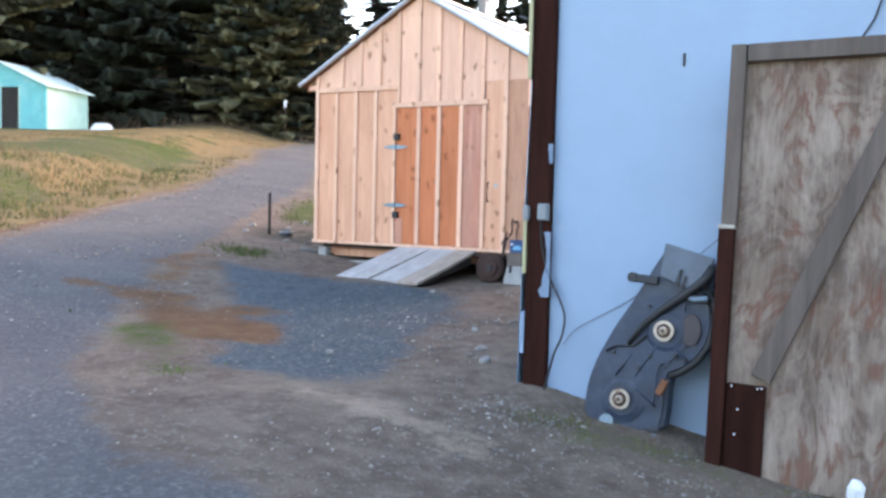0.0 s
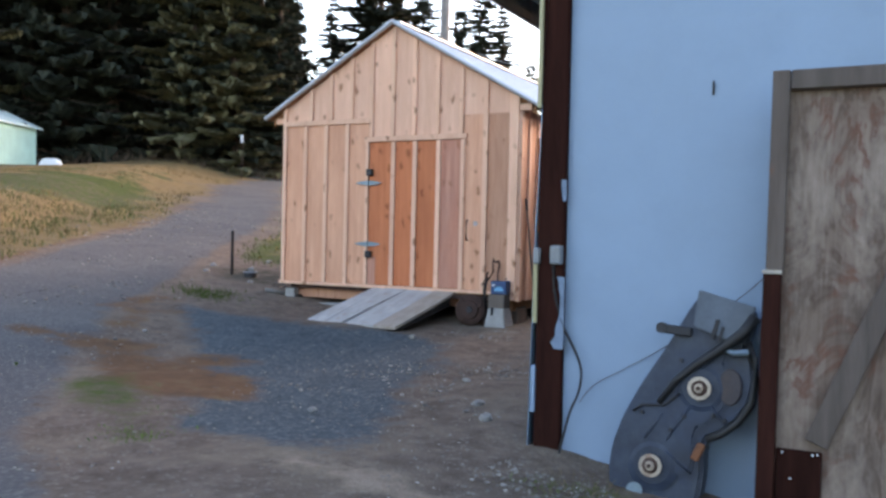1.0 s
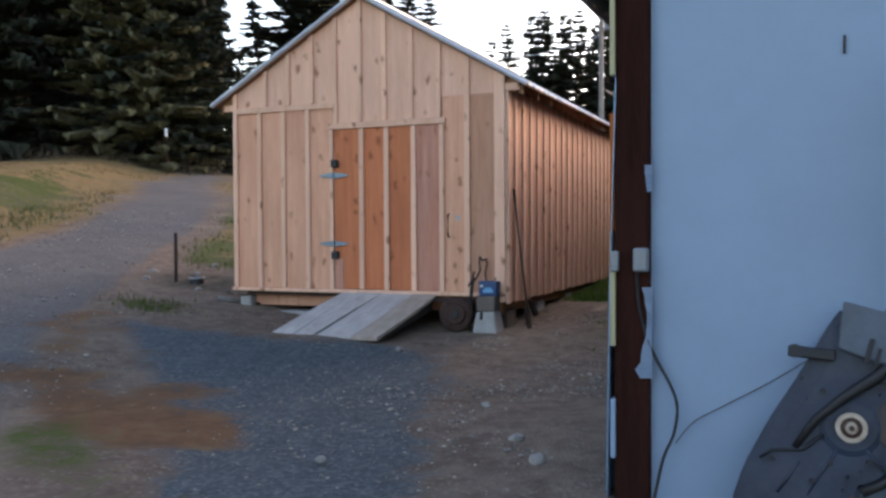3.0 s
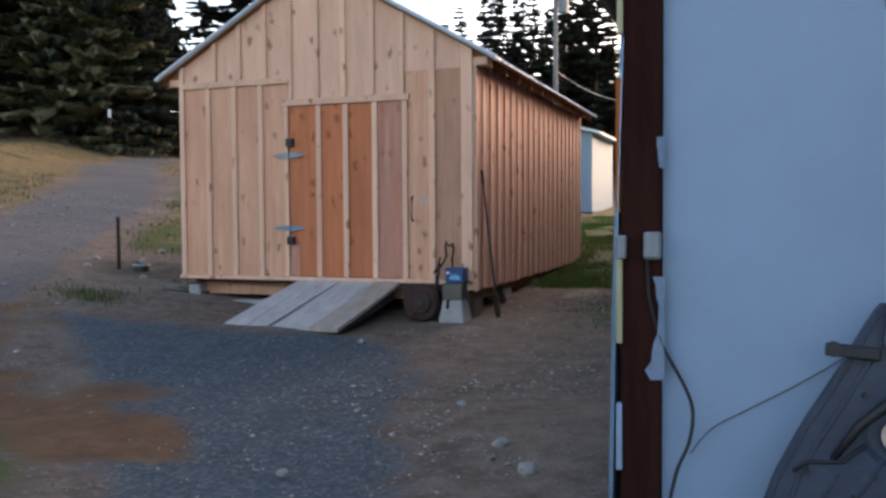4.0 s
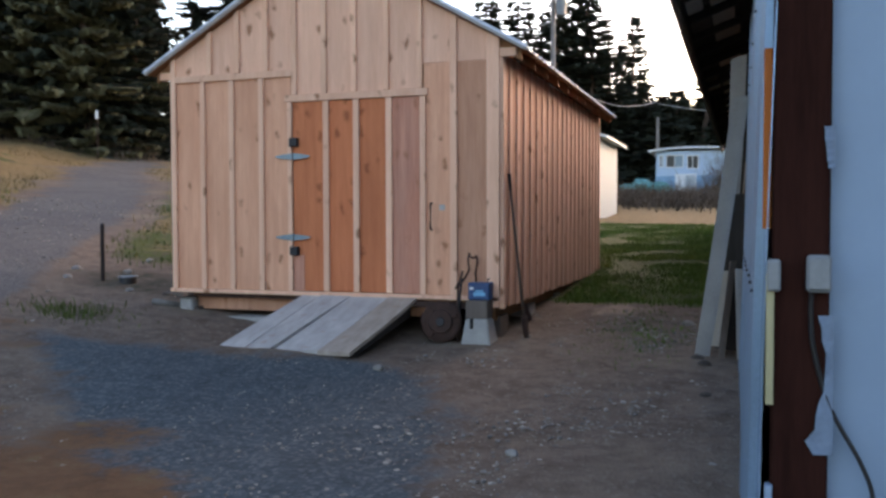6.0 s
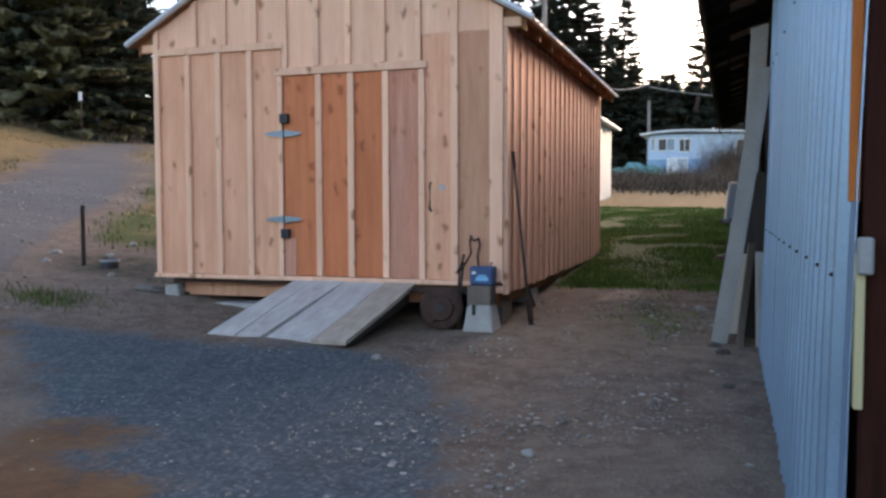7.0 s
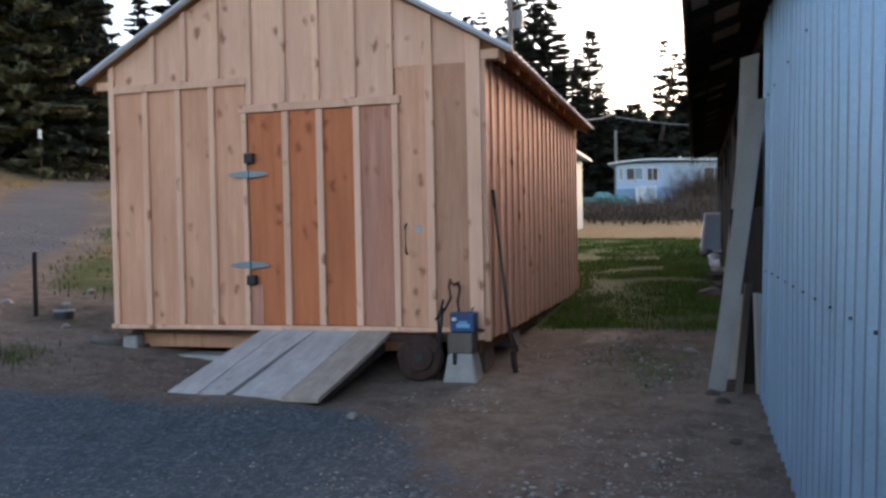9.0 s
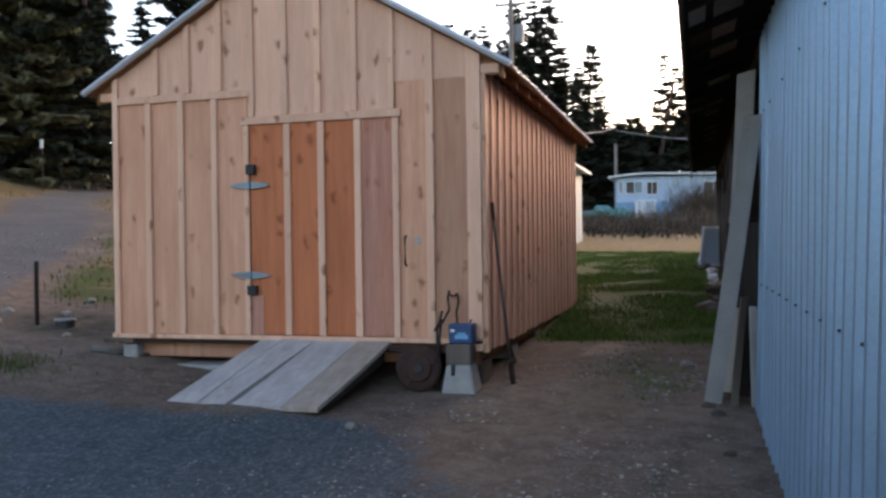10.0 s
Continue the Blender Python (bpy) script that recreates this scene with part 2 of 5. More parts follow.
def box_bm(x0, x1, y0, y1, z0, z1, bevel=0.0, m=None):
    bm = bmesh.new()
    add_box(bm, x0, x1, y0, y1, z0, z1, m)
    if bevel:
        bmesh.ops.bevel(bm, geom=bm.edges[:], offset=bevel, segments=1, affect="EDGES")
    return bm


def cyl_bm(r0, r1, z0, z1, seg=16, bm=None, m=None):
    bm = bm or bmesh.new()
    a = bmesh.ops.create_cone(bm, cap_ends=True, segments=seg, radius1=r0, radius2=r1, depth=z1 - z0,
                              matrix=(m or Matrix()) @ Matrix.Translation((0, 0, (z0 + z1) / 2)))
    return bm


def tube(bm, points, r0, r1, seg=6):
    """A tube along points, its radius going from r0 to r1."""
    rings = []
    n = len(points)
    for i, p in enumerate(points):
        p = Vector(p)
        d = (Vector(points[min(i + 1, n - 1)]) - Vector(points[max(i - 1, 0)])).normalized()
        q = d.to_track_quat("Z", "Y")
        r = r0 + (r1 - r0) * i / (n - 1)
        rings.append([bm.verts.new(p + q @ Vector((r * math.cos(k * math.tau / seg), r * math.sin(k * math.tau / seg), 0))) for k in range(seg)])
    for a, b in zip(rings, rings[1:]):
        for k in range(seg):
            bm.faces.new((a[k], a[(k + 1) % seg], b[(k + 1) % seg], b[k]))
    bm.faces.new(rings[0][::-1])
    bm.faces.new(rings[-1])
    return bm


def mesh_of(name, bm, material, flat=True):
    me = bpy.data.meshes.new(name)
    bmesh.ops.recalc_face_normals(bm, faces=bm.faces[:])
    bm.to_mesh(me)
    bm.free()
    me.materials.append(material)
    if not flat:
        me.polygons.foreach_set("use_smooth", [True] * len(me.polygons))
    return me


def part(name, bm, material, parent, label="", flat=True):
    ob = new(name, mesh_of(name, bm, material, flat))
    ob.parent = parent
    return tagged(ob, label)


def thing(name, at, label, category, kind="", group="", turn=0.0, m=None):
    ob = new(name)
    ob.matrix_world = m if m is not None else pose(*at, 0, 0, turn)
    return tagged(ob, label, category, group, kind)


def whole(name, bm, material, label, category, kind="", group="", flat=True, m=None):
    ob = new(name, mesh_of(name, bm, material, flat))
    if m is not None:
        ob.matrix_world = m
    return tagged(ob, label, category, group, kind)


# ---- ground ----
def spread(lo, hi, fine_lo, fine_hi, step, growth):
    out = list(np.arange(fine_lo, fine_hi, step))
    a, s = fine_lo, step
    while a > lo:
        s *= growth
        a -= s
        out.insert(0, a)
    a, s = out[-1], step
    while a < hi:
        s *= growth
        a += s
        out.append(a)
    return out


def near_line(x, y, pts):
    best = 1e9
    for (ax, ay), (bx, by) in zip(pts, pts[1:]):
        t = max(0, min(1, ((x - ax) * (bx - ax) + (y - ay) * (by - ay)) / ((bx - ax) ** 2 + (by - ay) ** 2)))
        best = min(best, math.hypot(x - ax - t * (bx - ax), y - ay - t * (by - ay)))
    return best


ROAD = [(6, -13), (2.2, -9.6), (-1.2, -7.4), (-3.5, -5.1), (-5.4, -2.7), (-7.1, 0.1), (-8.9, 3.1), (-11.2, 7.0), (-14.2, 11.4), (-17.9, 16.0), (-22, 22), (-27, 30), (-33, 38)]
GRAVEL = [(-4.0, -1.75), (-2.7, -1.6), (-1.6, -1.35), (-0.8, -1.2), (0.1, -1.85), (0.75, -3.1), (1.15, -4.4), (1.4, -6.0), (0.2, -6.1), (-0.6, -4.9), (-2.0, -3.5), (-3.4, -2.4)]


def wob(x, y, s, seed=0.0):
    return noise.noise((x * s, y * s, seed)) 


def inside(x, y, ring):
    """How far inside a closed outline a place lies; below nought outside."""
    odd = False
    for (ax, ay), (bx, by) in zip(ring, ring[1:] + ring[:1]):
        if (ay > y) != (by > y) and x < ax + (y - ay) * (bx - ax) / (by - ay):
            odd = not odd
    d = near_line(x, y, ring + ring[:1])
    return d if odd else -d


def left_of_road(x, y):
    """Whether a place lies on the field side of the road."""
    best, side = 1e9, 0.0
    for (ax, ay), (bx, by) in zip(ROAD, ROAD[1:]):
        t = max(0, min(1, ((x - ax) * (bx - ax) + (y - ay) * (by - ay)) / ((bx - ax) ** 2 + (by - ay) ** 2)))
        d = math.hypot(x - ax - t * (bx - ax), y - ay - t * (by - ay))
        if d < best:
            best, side = d, (bx - ax) * (y - ay) - (by - ay) * (x - ax)
    return side > 0


def cover(x, y):
    """What covers the ground at a place: blue gravel, road gravel, green, straw, rust-brown moss."""
    w = 0.7 * wob(x, y, 0.55) + 0.35 * wob(x, y, 1.7, 3)
    gravel = smooth_step((inside(x, y, GRAVEL) + 0.4 + 0.6 * w) / 0.9) if abs(x + 1.3) < 4 and abs(y + 3.7) < 4 else 0.0
    d = near_line(x, y, ROAD)
    field = left_of_road(x, y)
    road = smooth_step((1.4 - d + 0.3 * w) / 0.55)
    if y < -5.5 and not field:
        road = max(road, 0.75 * smooth_step((-6.9 - 0.25 * x - y + 0.9 * w) / 0.9) * smooth_step((7 - x) / 2))
    left = smooth_step((d - 1.25 + 0.5 * w) / 0.5) if field else 0.0
    if not field and y > -0.8 and x < -3.7:
        left = smooth_step((d - 1.35 + 0.5 * w) / 0.6) * smooth_step((y - 1.6 - 0.15 * (x + 4) + 0.7 * w) / 1.3)
    back = smooth_step((y - 2.3 + 0.8 * w + 0.5 * max(0.0, x - 1.2)) / 0.7) * smooth_step((x + 0.4) / 0.5) if x < 12 else 1.0
    if y > 7:
        back = max(back, smooth_step((y - 6.5) / 2) * smooth_step((d - 2) / 2))
    green = max(left * (0.62 if field else 0.7), back)
    near_edge = smooth_step((3.6 - d + 1.2 * w) / 1.6) if field else 0.1
    straw = max(left * min(1.0, 0.75 * near_edge + smooth_step(0.42 + 1.5 * wob(x, y, 0.21, 9) + 0.9 * wob(x, y, 0.9, 10) + (0.75 if math.hypot(x - 2, y + 8) > 33 else 0))), smooth_step((y - 15.2 + 1.5 * w) / 2) * (1 if x > -9 else 0.7) * (1 - road))
    moss = smooth_step((0.85 + 0.7 * wob(x, y, 1.3, 17) - near_line(x, y, [(-4.5, -1.9), (-3.2, -3.3), (-1.0, -4.9)]) + 0.9 * w) / 0.9)
    if field:
        moss = max(moss, 0.8 * smooth_step((0.5 - abs(d - 1.6) + 0.4 * w) / 0.5) * smooth_step((y + 8) / 3) * smooth_step((8 - y) / 4))
    verge = smooth_step(0.9 - math.hypot((x - 3.6) / 1.7, (y + 5.6) / 0.5) + 0.6 * w)
    tuft = max(smooth_step((0.5 - near_line(x, y, [(-1.4, -5.2), (0.2, -6.3)]) + 0.5 * w) / 0.5), 0.8 * smooth_step((0.25 - math.hypot(x - 2.1, y + 7.3) + 0.4 * w) / 0.4))
    green = max(green, 0.5 * verge, 0.62 * tuft, 0.55 * smooth_step((0.35 - math.hypot((x + 4.2) / 1.5, y + 0.85) + 0.3 * w) / 0.3))
    sand = smooth_step((0.5 - near_line(x, y, [(1.2, -6.3), (2.5, -6.3)]) + 0.7 * w) / 0.7)
    sand = max(sand, 0.7 * smooth_step((0.4 - math.hypot(x - 0.95, y - 1.6) + 0.5 * w) / 0.5))
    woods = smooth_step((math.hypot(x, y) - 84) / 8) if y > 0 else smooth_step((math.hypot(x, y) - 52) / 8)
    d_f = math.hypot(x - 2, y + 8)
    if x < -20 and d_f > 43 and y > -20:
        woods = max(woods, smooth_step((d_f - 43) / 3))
    woods = max(woods, 0.5 * smooth_step((1.2 - math.hypot((x + 4.9) / 1.4, y - 0.9) + 0.5 * w) / 0.8))
    return gravel, road, green, straw, moss, woods, sand


def build_ground():
    xs = spread(-600, 600, -7, 5, 0.14, 1.09)
    ys = spread(-300, 700, -10, 7, 0.14, 1.09)
    nx, ny = len(xs), len(ys)
    co, lists = [], [[] for _ in range(7)]
    for y in ys:
        for x in xs:
            near = 1 if (-14 < x < 10 and -14 < y < 20) else 0.2
            z = ground_z(x, y)
            r = 0.035 * wob(x, y, 0.7, 5) + 0.016 * wob(x, y, 2.6, 6) + 0.009 * wob(x, y, 6.5, 7)
            if abs(x - 2.15) < 0.5 and -5.2 < y < 3:
                r += 0.05 * (1 - abs(x - 2.15) / 0.5) * (0.6 + wob(x, y, 3.0, 2))
            if x < -8 and y > -4:
                r += 0.35 * wob(x, y, 0.12, 8)
            co.append((x, y, z + r))
            for k, val in enumerate(cover(x, y)):
                lists[k].append(val)
    faces = [(j * nx + i, j * nx + i + 1, (j + 1) * nx + i + 1, (j + 1) * nx + i) for j in range(ny - 1) for i in range(nx - 1)]
    me = bpy.data.meshes.new("ground")
    me.from_pydata(co, [], faces)
    for name, vals in zip(("gravel", "road", "green", "straw", "moss", "woods", "sand"), lists):
        me.attributes.new(name, "FLOAT", "POINT").data.foreach_set("value", vals)
    me.polygons.foreach_set("use_smooth", [True] * len(me.polygons))
    return me


def ground_material():
    m, nt, bs = nodes_of("yard_ground")
    geo = nt.nodes.new("ShaderNodeNewGeometry")
    pos = geo.outputs["Position"]
    big, mid, grit = noisy(nt, 0.7, pos, 5), noisy(nt, 5.0, pos, 6, 0.7), noisy(nt, 38.0, pos, 4, 0.7)
    vor = put(nt, "ShaderNodeTexVoronoi", Scale=42.0)
    nt.links.new(pos, vor.inputs["Vector"])
    chips = vor.outputs["Color"]
    sep = nt.nodes.new("ShaderNodeSeparateColor")
    nt.links.new(chips, sep.inputs[0])
    dirt = ramp(nt, mid, [(0.3, (0.1, 0.074, 0.058)), (0.7, (0.245, 0.186, 0.148))])
    dirt = blend(nt, ramp(nt, big, [(0.5, (0, 0, 0)), (0.7, (0.55,) * 3)]), dirt, (0.3, 0.235, 0.175))
    dirt = blend(nt, ramp(nt, sep.outputs[0], [(0.86, (0, 0, 0)), (0.95, (0.45, 0.45, 0.45))]), dirt, (0.3, 0.26, 0.22))
    gravel = ramp(nt, sep.outputs[1], [(0.0, (0.042, 0.056, 0.062)), (0.6, (0.082, 0.105, 0.115)), (0.97, (0.2, 0.22, 0.23))])
    gravel = blend(nt, 0.5, gravel, ramp(nt, mid, [(0.3, (0.05, 0.066, 0.074)), (0.7, (0.108, 0.135, 0.148))]))
    road = ramp(nt, sep.outputs[2], [(0.0, (0.085, 0.084, 0.084)), (0.7, (0.132, 0.13, 0.13)), (1.0, (0.26, 0.25, 0.24))])
    road = blend(nt, 0.5, road, ramp(nt, big, [(0.3, (0.076, 0.078, 0.082)), (0.7, (0.165, 0.154, 0.143))]))
    green = ramp(nt, mid, [(0.3, (0.042, 0.058, 0.016)), (0.58, (0.072, 0.094, 0.026)), (0.85, (0.14, 0.125, 0.052))])
    straw = ramp(nt, mid, [(0.25, (0.14, 0.098, 0.05)), (0.75, (0.3, 0.215, 0.115))])
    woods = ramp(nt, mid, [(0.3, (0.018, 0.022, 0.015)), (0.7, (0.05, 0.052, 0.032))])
    moss = ramp(nt, mid, [(0.3, (0.1, 0.058, 0.034)), (0.55, (0.185, 0.102, 0.06)), (0.75, (0.19, 0.15, 0.085))])
    sand = ramp(nt, mid, [(0.3, (0.27, 0.205, 0.155)), (0.7, (0.4, 0.31, 0.24))])

    def mask(name):
        a = nt.nodes.new("ShaderNodeAttribute")
        a.attribute_name = name
        add = nt.nodes.new("ShaderNodeMath")
        add.operation = "ADD"
        nt.links.new(a.outputs["Fac"], add.inputs[0])
        sub = nt.nodes.new("ShaderNodeMath")
        sub.operation = "MULTIPLY_ADD"
        sub.inputs[1].default_value, sub.inputs[2].default_value = 1.5, -0.75
        nt.links.new(mid, sub.inputs[0])
        nt.links.new(sub.outputs[0], add.inputs[1])
        return ramp(nt, add.outputs[0], [(0.3, (0, 0, 0)), (0.7, (1, 1, 1))])
    col = dirt
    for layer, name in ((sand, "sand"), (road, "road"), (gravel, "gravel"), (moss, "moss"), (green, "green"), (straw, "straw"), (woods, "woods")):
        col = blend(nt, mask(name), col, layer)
    hsv = put(nt, "ShaderNodeHueSaturation", Value=0.78, Saturation=1.1)
    nt.links.new(col, hsv.inputs["Color"])
    nt.links.new(hsv.outputs[0], bs.inputs["Base Color"])
    bs.inputs["Roughness"].default_value = 0.95
    bs.inputs["Specular IOR Level"].default_value = 0.2
    hmix = blend(nt, 0.5, grit, vor.outputs["Distance"])
    bumped(nt, bs, hmix, 0.8, 0.02)
    return m


ground = new("ground", build_ground())
ground.data.materials.append(ground_material())
tagged(ground, "bare brown yard earth with grey gravel, moss and rough grass", "ground", kind="structure")

# ---- the new board-and-batten shed ----
SHED_W, SHED_L, EAVE, PITCH = 3.66, 5.85, 2.35, 0.574
OVER, OVERY = 0.26, 0.1


def roof_z(x):
    """Underside of the shed roof above a place across the shed."""
    return EAVE + PITCH * (SHED_W / 2 + OVER - abs(x + SHED_W / 2))


def slab(x0, x1, y0, y1, z0, top=None, z1=None, bevel=0.004):
    """An upright board whose top is level (z1) or follows the roof."""
    bm = bmesh.new()
    vs = add_box(bm, x0, x1, y0, y1, z0, 1.0)
    for v in vs:
        if v.co.z == 1.0:
            v.co.z = z1 if z1 is not None else roof_z(v.co.x) - 0.01
    bmesh.ops.bevel(bm, geom=bm.edges[:], offset=bevel, segments=1, affect="EDGES")
    return bm


def strap_hinge(parent, x, z):
    def leaf(x0, x1):
        bm = bmesh.new()
        f = bm.faces.new([bm.verts.new(q) for q in ((x0, -0.058, z - 0.034), (x0, -0.058, z + 0.034), (x0 + (x1 - x0) * 0.6, -0.058, z + 0.022), (x1, -0.058, z + 0.008),
                                                    (x1, -0.058, z - 0.008), (x0 + (x1 - x0) * 0.6, -0.058, z - 0.022))])
        r = bmesh.ops.extrude_face_region(bm, geom=[f])
        bmesh.ops.translate(bm, vec=(0, 0.01, 0), verts=[v for v in r["geom"] if isinstance(v, bmesh.types.BMVert)])
        return bm
    h = part("hinge", leaf(x, x - 0.19), GALV, parent, "galvanised strap hinge")
    bm = bmesh.new()
    tube(bm, [(x + 0.008, -0.06, z - 0.036), (x + 0.008, -0.06, z + 0.036)], 0.011, 0.011, 10)
    part("barrel", bm, GALV, h)
    part("strap", leaf(x + 0.018, x + 0.2), GALV, h)


def build_shed():
    shed = thing("wooden_shed", (0, 0, 0), "new board-and-batten pine shed with reddish door and metal roof, on piers", "shed")
    W, L = SHED_W, SHED_L
    front = part("front_frame", slab(-W + 0.002, -0.002, 0.003, 0.09, -0.02, z1=2.3), RAFTER, shed, "rough timber framing behind the siding")
    # front siding: wide boards
    def board(x0, x1, z0, z1=None, material=PINE, y=-0.022, name="board"):
        return part(name, slab(x0 + 0.002, x1 - 0.002, y, 0.0, z0, z1=z1), material, front)
    for a, b in ((-3.66, -3.28), (-3.28, -2.92), (-2.92, -2.57), (-2.57, -2.215)):
        board(a, b, 0.045, 2.255)
    board(-0.765, -0.46, 0.045, 2.3)
    board(-0.46, 0.0, 0.045, 2.3, STAINED)
    edges = (-3.66, -3.18, -2.84, -2.5, -2.17, -1.83, -1.5, -1.15, -0.8, -0.46, 0.0)
    for i, (a, b) in enumerate(zip(edges, edges[1:])):
        z0 = 2.255 if b <= -2.17 else (2.0 if b < -0.75 else 2.3)
        if a < -W / 2 < b:
            board(a, -W / 2, z0, None, PALEPINE)
            board(-W / 2, b, z0, None, PALEPINE)
        else:
            board(a, b, z0, None, PALEPINE)
    # battens
    def batten(x, z0, z1=None, w=0.06, y=-0.052, parent=front, material=BATTEN):
        return part("batten", slab(x - w / 2, x + w / 2, y, -0.022, z0, z1=z1), material, parent)
    for x in (-3.27, -2.915, -2.56):
        batten(x, 0.045, 2.25)
    batten(-3.635, 0.0, None, 0.06)
    batten(-2.225, 0.045, 1.985, 0.05)
    batten(-0.765, 0.045, 1.985, 0.06)
    batten(-0.45, 0.045, None, 0.07)
    batten(-0.055, -0.06, None, 0.125, y=-0.05)
    for x in (-3.18, -2.84, -2.5):
        batten(x, 2.32)
    for x in (-2.17, -1.83, -1.5, -1.15, -0.8):
        batten(x, 2.062)
    part("trim_board", box_bm(-3.66, -2.2, -0.05, -0.022, 2.25, 2.318, 0.004), BATTEN, front)
    part("trim_board", box_bm(-2.28, -0.71, -0.052, -0.022, 1.99, 2.06, 0.004), BATTEN, front)
    part("sill_board", box_bm(-3.7, 0.03, -0.05, -0.001, 0.0, 0.043, 0.004), BATTEN, front, "pale sill board under the siding")
    # the door
    door = part("door", box_bm(-2.195, -0.8, 0.0, 0.002, 0.05, 1.984), DOORWOOD, shed, "reddish fir plank door with pale battens")
    for a, b, m in ((-2.195, -1.81, DOORWOOD), (-1.81, -1.475, DOORWOOD), (-1.475, -1.12, DOORWOOD), (-1.12, -0.8, DOORPALE)):
        part("door_board", slab(a + 0.003, b - 0.003, -0.03, 0.0, 0.05, z1=1.984), m, door)
    for x in (-1.81, -1.475, -1.12):
        part("door_batten", slab(x - 0.032, x + 0.032, -0.056, -0.03, 0.05, z1=1.984), BATTEN, door)
    part("patch_board", slab(-2.19, -2.07, -0.036, -0.03, 0.05, z1=0.42), DOORPALE, door, "short brown patch at the door's foot")
    for z in (1.43, 0.6):
        strap_hinge(door, -2.195, z)
    for z in (1.575, 0.46):
        part("hinge_block", box_bm(-2.215, -2.125, -0.085, -0.03, z - 0.045, z + 0.045, 0.006), DARKIRON, door, "black iron block")
    bm = bmesh.new()
    tube(bm, [(-0.672, -0.05, 0.94), (-0.672, -0.085, 0.92), (-0.672, -0.085, 0.7), (-0.672, -0.05, 0.68)], 0.011, 0.011, 8)
    part("door_handle", bm, RUST, shed, "rusty pull handle", flat=False)
    part("latch_plate", box_bm(-0.6, -0.545, -0.028, -0.022, 0.87, 0.925, 0.002), GREYWOOD, shed)
    # right side: narrow boards and battens
    side = part("side_frame", box_bm(-0.09, -0.003, 0.1, L - 0.1, -0.04, 2.3), RAFTER, shed, "rough timber framing behind the siding")
    n = 20
    step = L / n
    for i in range(n):
        part("board", box_bm(0.0, 0.022, i * step + 0.002, (i + 1) * step - 0.002, -0.065 - 0.01 * (i % 3), 2.36, 0.003), PINE, side)
        y = (i + 1) * step if i < n - 1 else L - 0.04
        part("batten", box_bm(0.022, 0.04, y - 0.045, y + 0.045, -0.065 - 0.012 * (i % 2), 2.36, 0.004), BATTEN, side)
    part("corner_board", box_bm(0.0, 0.046, -0.02, 0.075, -0.075, 2.4, 0.005), BATTEN, side)
    # left and back walls
    left = part("left_wall", box_bm(-W - 0.022, -W + 0.05, 0.0, L, -0.05, 2.36), PINE, shed)
    for i in range(12):
        part("batten", box_bm(-W - 0.045, -W - 0.022, i * L / 11.5, i * L / 11.5 + 0.065, -0.06, 2.36, 0.004), BATTEN, left)
    part("back_wall", slab(-W, 0, L - 0.05, L, -0.05, z1=2.36), PINE, shed)
    part("floor_deck", box_bm(-W, 0, 0.05, L, -0.03, 0.0), RAFTER, shed)
    # roof: decking, ribbed metal, fascia, tails
    for sgn, nm in ((-1, "roof_slope"), (1, "roof_slope")):
        bm = bmesh.new()
        a0 = 0.0
        a1 = W / 2 + OVER
        for z, t in ((0.0, 0.02),):
            pts = []
            for y in (-OVERY + 0.02, L + OVERY):
                for a in (a0, a1):
                    zz = EAVE + PITCH * (a1 - a)
                    pts += [bm.verts.new((-W / 2 + sgn * a, y, zz)), bm.verts.new((-W / 2 + sgn * a, y, zz + 0.022))]
            for f in ((0, 2, 3, 1), (4, 5, 7, 6), (0, 1, 5, 4), (2, 6, 7, 3), (0, 4, 6, 2), (1, 3, 7, 5)):
                bm.faces.new([pts[i] for i in f])
        deck = part(nm, bm, RAFTER, shed, "red-brown roof decking")
        bm = bmesh.new()
        ys = [-OVERY]
        prof = []
        y = -OVERY
        while y < L + OVERY:
            for dy, dz in ((0.0, 0.0), (0.03, 0.022), (0.07, 0.022), (0.1, 0.0)):
                prof.append((y + dy, dz))
            y += 0.2
        rows = []
        for a in (0.0, a1 + 0.03):
            zz = EAVE + PITCH * (a1 - a) + 0.026
            rows.append([bm.verts.new((-W / 2 + sgn * a, yy, zz + dz)) for yy, dz in prof])
        for i in range(len(prof) - 1):
            bm.faces.new((rows[0][i], rows[0][i + 1], rows[1][i + 1], rows[1][i]))
        r = bmesh.ops.extrude_face_region(bm, geom=bm.faces[:])
        bmesh.ops.translate(bm, vec=(0, 0, 0.004), verts=[v for v in r["geom"] if isinstance(v, bmesh.types.BMVert)])
        part("roofing_sheet", bm, ROOFMETAL, deck, "ribbed galvanised roofing")
        bm = bmesh.new()
        tube(bm, [(-W / 2, -OVERY - 0.005, EAVE + PITCH * a1 + 0.035), (-W / 2 + sgn * (a1 + 0.03), -OVERY - 0.005, EAVE + 0.018)], 0.03, 0.03, 6)
        part("rake_trim", bm, ROOFMETAL, deck, "grey metal rake trim")
        for i in range(11):
            y = 0.0 + i * (L - 0.04) / 10
            bm = bmesh.new()
            vs = add_box(bm, 0, 1, y, y + 0.04, 0, 1)
            for v in vs:
                a = W / 2 - 0.1 + (OVER + 0.05) * v.co.x
                base = EAVE + PITCH * (a1 - a) - 0.004
                v.co = Vector((-W / 2 + sgn * a, v.co.y, base - (0.1 if v.co.z < 0.5 else 0.0)))
            part("rafter_tail", bm, RAFTER, deck)
    part("wall_plate", box_bm(-0.14, 0.17, -0.03, 0.06, 2.315, 2.4, 0.006), BATTEN, shed, "pale plate end jutting under the eave")
